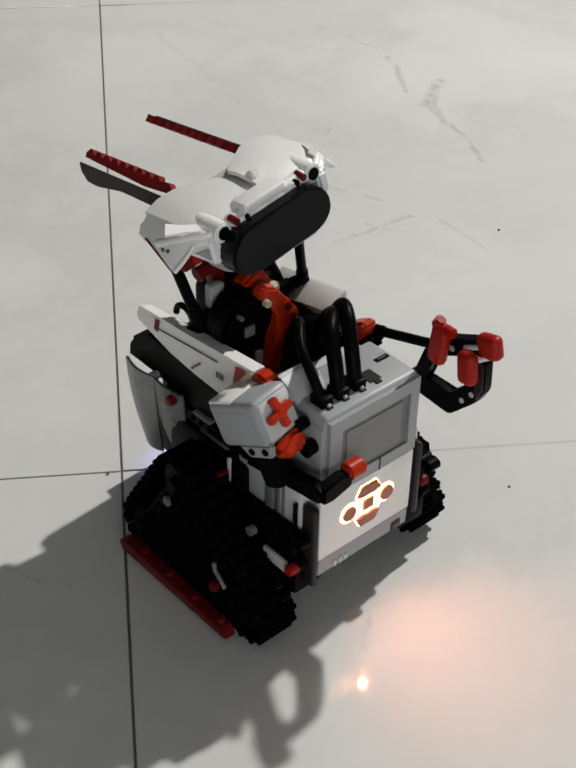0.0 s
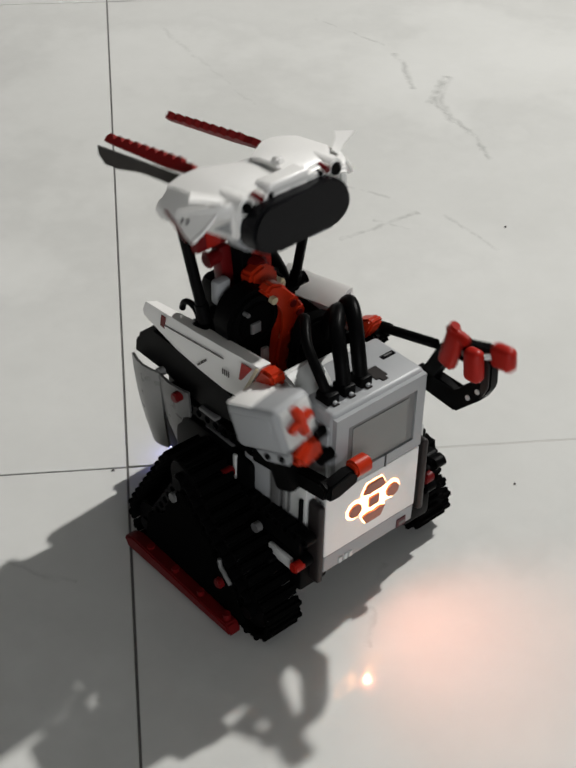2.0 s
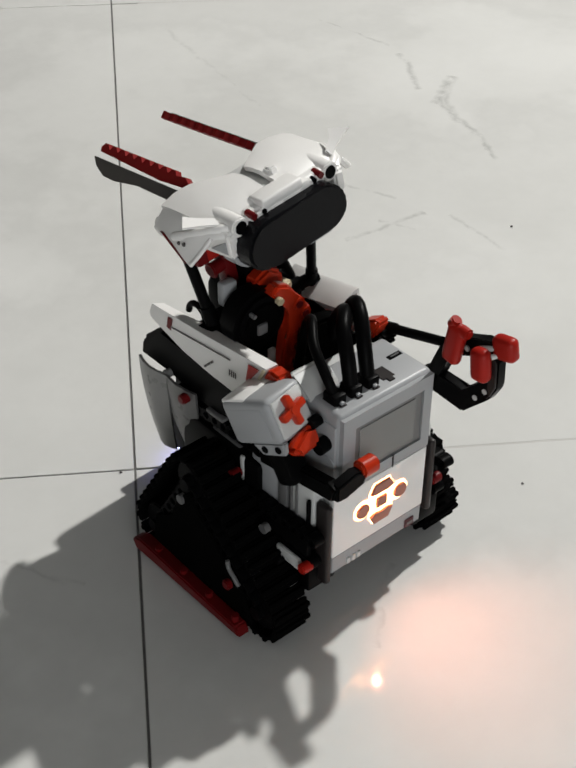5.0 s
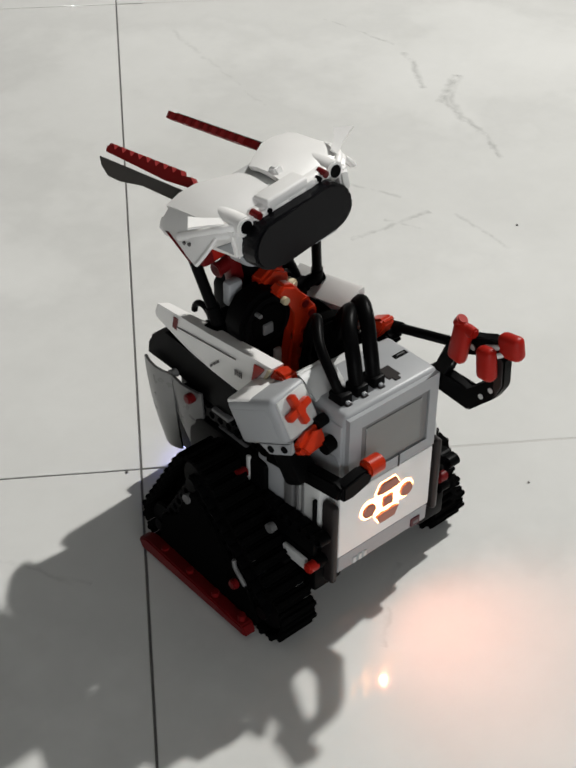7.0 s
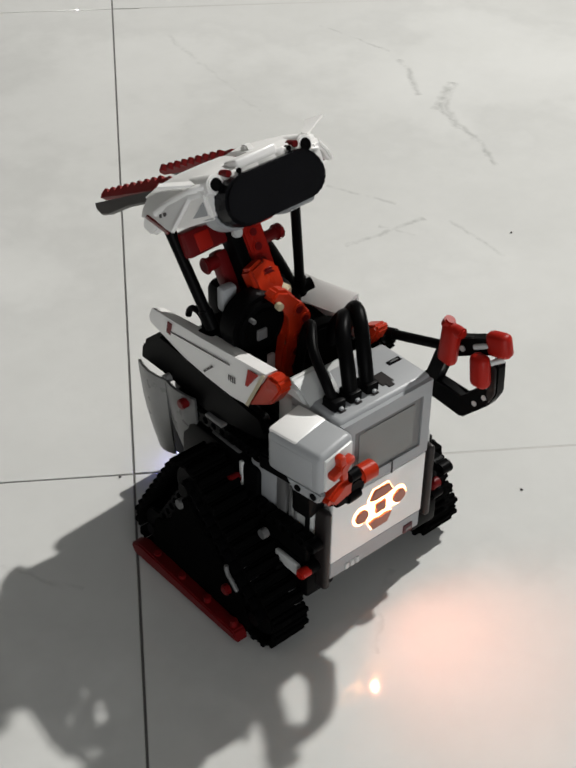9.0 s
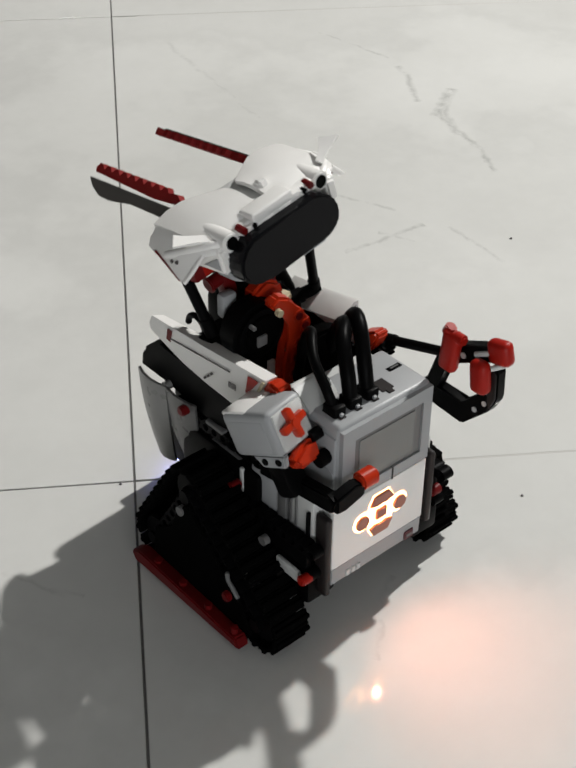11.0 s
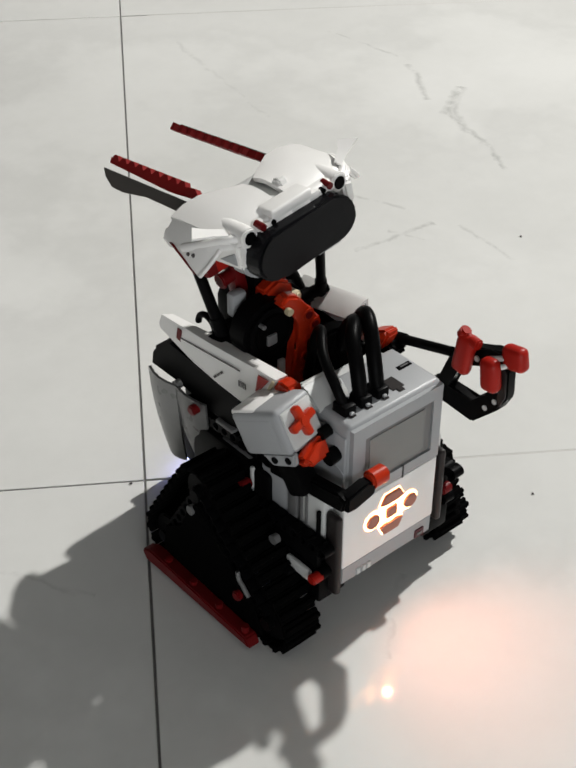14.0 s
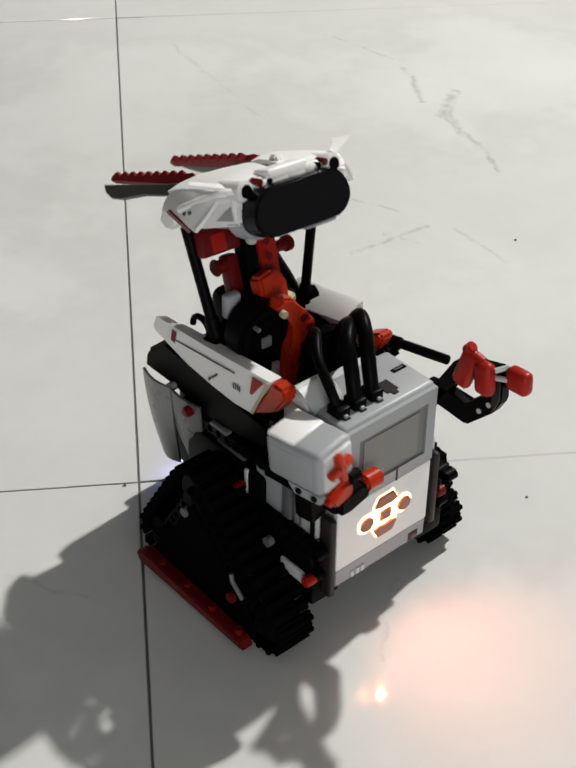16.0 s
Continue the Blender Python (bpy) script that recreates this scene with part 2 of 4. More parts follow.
def along(a, b, up=(0, 0, 1)):
    """A pose at a whose x axis points at b, z axis near up."""
    a, b = Vector(a), Vector(b)
    x = (b - a).normalized()
    z = Vector(up) - Vector(up).dot(x) * x
    z.normalize()
    y = z.cross(x)
    m = Matrix((x, y, z)).transposed().to_4x4()
    m.translation = a
    return m


def beam(a, b, up=(0, 0, 1), thick=0.0076):
    n = max(2, round((Vector(b) - Vector(a)).length / 0.008) + 1)
    bm = liftarm(n, thick)
    bm.transform(along(a, b, up))
    return bm


# ---- the room ----
PSI = -34.3
CORNER = Vector((-0.0106, 0.1889, 0.0))
TILE = 0.8
GRID = Matrix.Translation(CORNER) @ pose(0, 0, 0, 0, 0, PSI)
ROOM = 5.6
floor = part("floor", box((-ROOM, -ROOM, -0.12), (ROOM, ROOM, -0.0010), 0), GROUT, None)
floor.matrix_world = GRID
tagged(floor, "pale polished marble tile floor with thin dark joints", "floor", kind="structure")


# pale strips added in two joints so the groove's shade does not show
PALE_GROUT = material("pale_grout", (0.50, 0.49, 0.47), 0.8, vary=0.25, stain=3)
for y in (0.0, TILE):
    part("joint_filler", box((0.03, y - 0.0010, -0.0012), (TILE - 0.001, y + 0.0010, -0.0002), 0), PALE_GROUT, floor)


def wall(name, lo, hi):
    w = part(name, box(lo, hi, 0), WALL, None)
    w.matrix_world = GRID
    return tagged(w, "plain grey room wall, out of view", "wall", kind="structure")


wall("wall_north", (-ROOM, ROOM, -0.12), (ROOM, ROOM + 0.15, 2.9))
wall("wall_south", (-ROOM, -ROOM - 0.15, -0.12), (ROOM, -ROOM, 2.9))
wall("wall_east", (ROOM, -ROOM - 0.15, -0.12), (ROOM + 0.15, ROOM + 0.15, 2.9))
wall("wall_west", (-ROOM - 0.15, -ROOM - 0.15, -0.12), (-ROOM, ROOM + 0.15, 2.9))
ceiling = part("ceiling", box((-ROOM - 0.15, -ROOM - 0.15, 2.904), (ROOM + 0.15, ROOM + 0.15, 3.0), 0), WALL, None)
ceiling.matrix_world = GRID
tagged(ceiling, "plain grey ceiling, out of view", "ceiling", kind="structure")

# ---- the toy robot: its base stands at the world's origin ----
robot = new("toy_robot")
tagged(robot, "tracked toy robot of red, black, white and grey plastic bricks", "toy robot")
H0 = 0.039                                   # height of the control unit's lower edge
MID = 0.036                                  # middle plane of the robot


# control unit, standing upright
def build_unit():
    W, D, T = 0.072, 0.043, 0.1150
    bm = box((0, 0.0018, H0 + 0.004), (W, D, H0 + T), 0.0034, 3)
    unit = part("control_unit", bm, GREY, robot, "grey programmable control unit with a screen")
    # raised grey face round the screen, four bars
    z0, z1 = H0 + 0.060, H0 + T - 0.0022
    sx0, sx1, sz0, sz1 = 0.0105, 0.0640, H0 + 0.0675, H0 + 0.1040
    bm = bmesh.new()
    for lo, hi in (((0.0012, -0.0006, sz1), (W - 0.0012, 0.004, z1)), ((0.0012, -0.0006, z0), (W - 0.0012, 0.004, sz0)),
                   ((0.0012, -0.0006, sz0), (sx0, 0.004, sz1)), ((sx1, -0.0006, sz0), (W - 0.0012, 0.004, sz1))):
        join(bm, box(lo, hi, 0))
    part("screen_surround", bm, GREY, unit)
    part("screen_bezel", join(box((sx0 + 0.0003, 0.0004, sz0 + 0.0003), (sx1 - 0.0003, 0.004, sz1 - 0.0003), 0.0003, 1), bmesh.new()), MIDGREY, unit)
    part("screen", box((sx0 + 0.004, -0.0001, sz0 + 0.003), (sx1 - 0.006, 0.003, sz1 - 0.003), 0.0003, 1), SCREEN, unit, "grey blank screen")
    # white lower face
    part("front_panel", box((-0.0042, -0.0008, H0 + 0.0135), (W - 0.0020, 0.004, z0 - 0.0006), 0.0007, 2), WHITE, unit, "white lower front panel")
    part("bottom_edge", prism([(0.0, H0 + 0.0005), (0.0045, H0), (0.006, H0 + 0.0140), (-0.0004, H0 + 0.0132)], "x", -0.0036, W - 0.0024, 0.0004), GREY, unit)
    part("panel_cheek", box((-0.0042, 0.0042, H0 + 0.0135), (-0.0014, 0.0300, z0 - 0.0010), 0.0007, 2), PALE, unit)
    part("panel_seam", box((0.0412, -0.0010, z0 - 0.001), (0.0422, 0.002, z0 + 0.0075), 0), DARK, unit)
    part("side_panel", box((-0.0012, 0.004, H0 + 0.006), (0.002, D - 0.003, H0 + T - 0.008), 0.001), GREY, unit)
    part("side_panel", box((W - 0.002, 0.004, H0 + 0.006), (W + 0.0012, D - 0.003, H0 + T - 0.008), 0.001), PALE, unit)
    part("side_vent", cyl((-0.0018, 0.009, 0.118), (0.0, 0.009, 0.118), 0.0055, 20), GREY, unit)
    mark = box((0.0562, -0.0011, H0 + 0.0012), (0.0636, 0.0015, H0 + 0.0076), 0.0003, 1)
    part("maker_mark", mark, MAROON, unit, "small dark red square mark")
    for x in (0.008, 0.0125, 0.0165):
        part("embossed_bar", box((x, -0.0012, H0 + 0.0018), (x + 0.0026, 0.0015, H0 + 0.0064), 0.0003, 1), PALE, unit)
    part("mark_bar", box((0.0578, -0.0014, H0 + 0.0032), (0.0622, 0.001, H0 + 0.0054), 0), MIDGREY, unit)
    # top end: sockets and slot, their inner shade drawn as solid dark blocks
    zt = H0 + T
    for x in (0.0090, 0.0212, 0.0340, 0.0462):
        part("socket", join(box((x - 0.0045, 0.0110, zt - 0.004), (x + 0.0045, 0.0215, zt + 0.0005), 0.0003, 1), bmesh.new()), DARK, unit)
        part("socket_latch", box((x - 0.0022, 0.0080, zt - 0.003), (x + 0.0022, 0.0118, zt + 0.0007), 0.0003, 1), DARK, unit)
    part("port_slot_shade", box((0.0582, 0.0225, zt - 0.003), (0.0685, 0.0262, zt + 0.0004), 0.0003, 1), BLACK, unit)
    part("slot_tongue", box((0.0605, 0.0239, zt - 0.002), (0.0665, 0.0247, zt + 0.0007), 0), MIDGREY, unit)
    # button group over the backlight
    cx, cz = 0.0333, 0.0775

    def oval(a, b, n=20, turn=0.0, x=0.0, z=0.0):
        out = []
        for i in range(n):
            t = 2 * math.pi * i / n
            u, v = a * math.cos(t), 1.08 * b * math.sin(t)
            out.append((cx + x + u * math.cos(turn) - v * math.sin(turn), cz + z + u * math.sin(turn) + v * math.cos(turn)))
        return out

    def cap(sign):
        return [(cx + 0.94 * u, cz + sign * 1.14 * v) for u, v in ((-0.0100, 0.0075), (-0.0062, 0.0133), (0.0062, 0.0133), (0.0100, 0.0075), (0.0045, 0.0062), (0.0, 0.0072), (-0.0045, 0.0062))]

    def grown(points, k):
        mx = sum(p[0] for p in points) / len(points)
        mz = sum(p[1] for p in points) / len(points)
        return [(mx + (p[0] - mx) * k, mz + (p[1] - mz) * k) for p in points]
    lower_panel = prism([(cx - 0.0125, cz - 0.004), (cx - 0.008, cz - 0.0085), (cx + 0.008, cz - 0.0085), (cx + 0.0125, cz - 0.004),
                         (cx + 0.0125, cz + 0.004), (cx + 0.008, cz + 0.0085), (cx - 0.008, cz + 0.0085), (cx - 0.0125, cz + 0.004)], "y", -0.0012, 0.001, 0)
    light = part("backlight", lower_panel, LED, unit, "glowing amber backlight round the buttons")
    for pts in (oval(0.0070, 0.0064, x=-0.0145), oval(0.0070, 0.0064, x=0.0145)):
        part("light_ring", prism(pts, "y", -0.00125, 0.001, 0), LED, unit)
    for sgn in (1, -1):
        part("light_rim", prism(grown(cap(sgn), 1.08), "y", -0.00118, 0.001, 0), LED, unit)
        part("button", prism(cap(sgn), "y", -0.0027, 0.0, 0.0004), BUTTON, unit)
    for sx in (-0.0150, 0.0150):
        part("button", prism(oval(0.0052, 0.0046, x=sx), "y", -0.0027, 0.0, 0.0004), BUTTON, unit)
    part("centre_button", prism([(cx - 0.0042, cz - 0.0038), (cx + 0.0042, cz - 0.0038), (cx + 0.0042, cz + 0.0038), (cx - 0.0042, cz + 0.0038)], "y", -0.0027, 0.0, 0.0005), BUTTON, unit)
    # battery pack and rounded cover behind
    part("rear_cover", box((0.001, D - 0.002, H0 + 0.02), (W - 0.001, D + 0.012, H0 + T - 0.006), 0.004, 3), PALE, unit)
    part("top_cover", prism([(0.023, zt - 0.002), (0.046, zt - 0.002), (0.047, zt + 0.004), (0.041, zt + 0.0085), (0.033, zt + 0.0065)], "x", -0.003, 0.023, 0.0018), PALE, unit)
    return unit


build_unit()


# cables from the sockets
def build_cables():
    zt = H0 + 0.115
    runs = ([(0.0090, 0.016, zt + 0.003), (0.0075, 0.021, zt + 0.013), (0.0110, 0.036, zt + 0.025), (0.0235, 0.052, zt + 0.028), (0.0290, 0.063, zt + 0.014), (0.032, 0.072, zt - 0.02)],
            [(0.0212, 0.016, zt + 0.003), (0.0222, 0.020, zt + 0.017), (0.0290, 0.032, zt + 0.031), (0.0430, 0.046, zt + 0.029), (0.0500, 0.062, zt + 0.006), (0.052, 0.072, zt - 0.03)],
            [(0.0340, 0.016, zt + 0.003), (0.0352, 0.020, zt + 0.016), (0.0415, 0.031, zt + 0.032), (0.0500, 0.045, zt + 0.032), (0.0580, 0.060, zt + 0.008), (0.062, 0.068, zt - 0.03)])
    for k, pts in enumerate(runs):
        part("cable", tube(pts, 0.0044 if k else 0.0030, 12, 8), BLACK, robot, "thick black connecting cable")
        x = pts[0][0]
        plug = part("cable_plug", box((x - 0.0044, 0.0105, zt - 0.003), (x + 0.0044, 0.0212, zt + 0.0060), 0.0012), BLACK, robot)
        part("plug_latch", box((x - 0.0012, 0.0088, zt + 0.0006), (x + 0.0012, 0.0112, zt + 0.0024), 0.0005), GREY, plug)


build_cables()


# tracks
def hull_line(wheels, step):
    """Evenly spaced places round a belt over wheels (y, z, r), with the belt's direction."""
    pts = []
    n = len(wheels)
    segs = []
    for k in range(n):
        (y0, z0, r0), (y1, z1, r1) = wheels[k], wheels[(k + 1) % n]
        d = Vector((y1 - y0, z1 - z0))
        L = d.length
        base = math.atan2(d.y, d.x)
        off = math.acos(max(-1, min(1, (r0 - r1) / L)))
        segs.append(base - off)
    for k in range(n):
        y, z, r = wheels[k]
        a0, a1 = segs[k - 1], segs[k]
        while a1 < a0:
            a1 += 2 * math.pi
        m = max(2, int((a1 - a0) / 0.1))
        pts += [Vector((y + r * math.cos(a0 + (a1 - a0) * i / m), z + r * math.sin(a0 + (a1 - a0) * i / m))) for i in range(m + 1)]
    pts.append(pts[0])
    total = sum((b - a).length for a, b in zip(pts, pts[1:]))
    count = round(total / step)
    out, want, run = [], 0.0, 0.0
    for a, b in zip(pts, pts[1:]):
        L = (b - a).length
        while L > 0 and want <= run + L and len(out) < count:
            p = a + (b - a) * ((want - run) / L)
            out.append((p, math.atan2(b.y - a.y, b.x - a.x)))
            want += total / count
        run += L
    return out


WHEELS = [(0.0185, 0.0205, 0.0165), (0.118, 0.0205, 0.0165), (0.083, 0.078, 0.0165)]


def build_track(x0, x1, outer, back=0.0):
    wheels = [(y + back, z, r) for y, z, r in WHEELS]
    frame_bm = bmesh.new()
    xs = x0 if outer < 0 else x1
    xi = xs - outer * 0.004
    for a, b in itertools.combinations(wheels, 2):
        join(frame_bm, beam((xi, a[0], a[1]), (xi, b[0], b[1]), (1, 0, 0), 0.0076))
    xm = x1 - 0.004 if outer < 0 else x0 + 0.004
    join(frame_bm, box((xm - 0.004, 0.02, 0.03), (xm + 0.004, 0.125, 0.05), 0.001))
    track = part("track", frame_bm, BLACK, robot, "black plastic crawler track on three wheels")
    cover = prism([(y + back, z) for y, z in ((0.020, 0.010), (0.117, 0.010), (0.113, 0.034), (0.0955, 0.0455), (0.0885, 0.066), (0.079, 0.0745), (0.030, 0.030))], "x", min(xs, xs + outer * 0.002), max(xs, xs + outer * 0.002), 0.0006)
    part("track_cover", cover, RUBBER, track, "flat black side plate")
    for y, z, r in wheels:
        w = cyl((x0 + 0.004, y, z), (x1 - 0.004, y, z), r - 0.003, 20, bevel=0.001)
        part("track_wheel", w, BLACK, track)
        part("hub", cyl((xs - 0.0012, y, z), (xs + 0.0012, y, z), 0.0045, 12), BLACK, track)
    # belt links share one mesh
    link = box((x0, -0.0040, -0.0016), (x1, 0.0040, 0.0012), 0.0006, 1)
    join(link, box((x0, -0.0016, -0.0038), (x1, 0.0016, -0.0010), 0.0006, 1))
    first = part("track_link", link, RUBBER, track)
    for k, (p, a) in enumerate(hull_line(wheels, 0.0084)):
        ob = first if k == 0 else new("track_link", first.data)
        ob.parent = track
        ob.matrix_basis = Matrix.Translation((0, p.x, p.y)) @ pose(0, 0, 0, math.degrees(a), 0, 0)
    return track


left_track = build_track(-0.046, -0.020, -1)
right_track = build_track(0.091, 0.117, 1, 0.010)


# red sill bars outside the tracks, along the floor
def build_sill(x, side):
    bm = prism([(0.021, 0.004), (0.0255, 0.010), (0.120, 0.0135), (0.128, 0.009), (0.124, 0.003)], "x", min(x, x + side * 0.009), max(x, x + side * 0.009), 0.001)
    sill = part("sill_bar", bm, DEEPRED, robot, "dark red bar along the track's foot")
    for y in (0.03, 0.055, 0.08, 0.105):
        part("stud", cyl((x + side * 0.0045, y, 0.009), (x + side * 0.0045, y, 0.0145), 0.0024, 12), DEEPRED, sill)


build_sill(-0.048, -1)


# chassis between the tracks
def build_chassis():
    core = box((0.004, 0.058, 0.032), (0.068, 0.150, 0.125), 0.004)
    # tail block out of view, added to carry the floor shadow further back
    join(core, box((0.014, 0.140, 0.046), (0.064, 0.175, 0.112), 0.006))
    join(core, box((-0.016, 0.052, 0.055), (0.088, 0.125, 0.095), 0.003))
    part("chassis", core, BLACK, robot, "black plastic beam chassis")
    for x, s in ((-0.0070, -1), (0.0790, 1)):
        post = ((-0.0108, -0.0030, 0.036), (-0.0058, 0.008, 0.096)) if s < 0 else ((0.0738, -0.0012, 0.044), (0.0788, 0.008, 0.099))
        part("corner_post", box(*post, 0.0022, 3), DARK, robot, "dark upright corner beam")
        part("front_axle_block", box((x - 0.011, 0.004, 0.030), (x + 0.011, 0.028, 0.048), 0.002), BLACK, robot)
        part("side_beam", beam((x + s * 0.010, 0.000, 0.0752), (x + s * 0.010, 0.096, 0.0712), (1, 0, 0)), BLACK, robot)
        part("side_beam", beam((x + s * 0.008, 0.004, 0.054), (x + s * 0.008, 0.100, 0.054), (1, 0, 0)), BLACK, robot)
        # drive motor with its pale casing
        part("side_plate", box((x + s * 0.009 - 0.002, 0.006, 0.036), (x + s * 0.009 + 0.002, 0.106, 0.076), 0.001), BLACK, robot)
        motor = part("drive_motor", box((x - 0.005, 0.008, 0.070), (x + 0.005, 0.030, 0.104), 0.003), PALE, robot, "light grey drive motor casing")
        part("motor_band", box((x - 0.0064, 0.030, 0.070), (x + 0.0064, 0.0375, 0.106), 0.001), MIDGREY, motor)
        part("motor_rear", box((x - 0.0055, 0.0375, 0.070), (x + 0.0055, 0.0630, 0.1025), 0.003), GREY, motor)
        part("motor_clip", box((x + s * 0.0062 - 0.0012, 0.0095, 0.074), (x + s * 0.0062 + 0.0012, 0.0115, 0.096), 0.0004), BLACK, motor)
        part("motor_rib", box((x + s * 0.0053 - 0.0008, 0.021, 0.078), (x + s * 0.0053 + 0.0008, 0.0225, 0.100), 0.0003), MIDGREY, motor)
        part("motor_rib", box((x + s * 0.0053 - 0.0008, 0.0255, 0.078), (x + s * 0.0053 + 0.0008, 0.027, 0.100), 0.0003), MIDGREY, motor)
    # pins seen on the near flank
    for x, y, z, m in ((-0.0225, 0.0655, 0.0850, DEEPRED), (-0.021, 0.0035, 0.054, RED), (-0.0175, 0.118, 0.108, DEEPRED), (-0.0475, 0.0405, 0.0300, DEEPRED), (0.0860, 0.0045, 0.0610, DEEPRED)):
        part("axle_pin", cyl((x - 0.004, y, z), (x + 0.004, y, z), 0.0034, 14, bevel=0.0008), m, robot)
    for x, y, z in ((-0.0475, 0.0850, 0.0665), (-0.026, 0.034, 0.066)):
        part("grey_pin", cyl((x - 0.002, y, z), (x + 0.002, y, z), 0.0032, 12), MIDGREY, robot)
    # pale block stands in for bright floor seen through this gap
    part("pale_gap_block", box((-0.0225, 0.008, 0.0480), (-0.0195, 0.028, 0.0560), 0.001), PALE, robot)
    part("grey_hook", tube([(-0.0495, 0.040, 0.0500), (-0.0498, 0.0385, 0.0450), (-0.0498, 0.0350, 0.0420), (-0.0495, 0.0300, 0.0365)], 0.0014, 8, 4), MIDGREY, robot)
    # grey inner casings over the near track
    part("inner_casing", box((-0.0135, 0.0715, 0.0760), (-0.0095, 0.0990, 0.0955), 0.0015), MIDGREY, robot)
    # solid pale strip drawn in place of a slit
    part("pale_slit_strip", box((-0.0172, 0.0645, 0.0770), (-0.0150, 0.0672, 0.0950), 0.0006), PALE, robot)


build_chassis()


# ridged black fender before the far track
def build_fender(x0, x1):
    outline = [(0.008, 0.026), (0.0085, 0.046), (0.0150, 0.072), (0.0240, 0.077), (0.034, 0.056), (0.034, 0.026)]
    fender = part("track_fender", prism(outline, "x", x0, x1, 0.0015), RUBBER, robot, "black ridged fender before the track")
    for k in range(8):
        t = k / 7
        part("ridge", box((x0 + 0.001, 0.0050 + 0.011 * t * t, 0.028 + 0.043 * t), (x1 + 0.0005, 0.0105 + 0.011 * t * t, 0.0310 + 0.043 * t), 0.0008, 1), RUBBER, fender)


build_fender(0.0835, 0.1040)


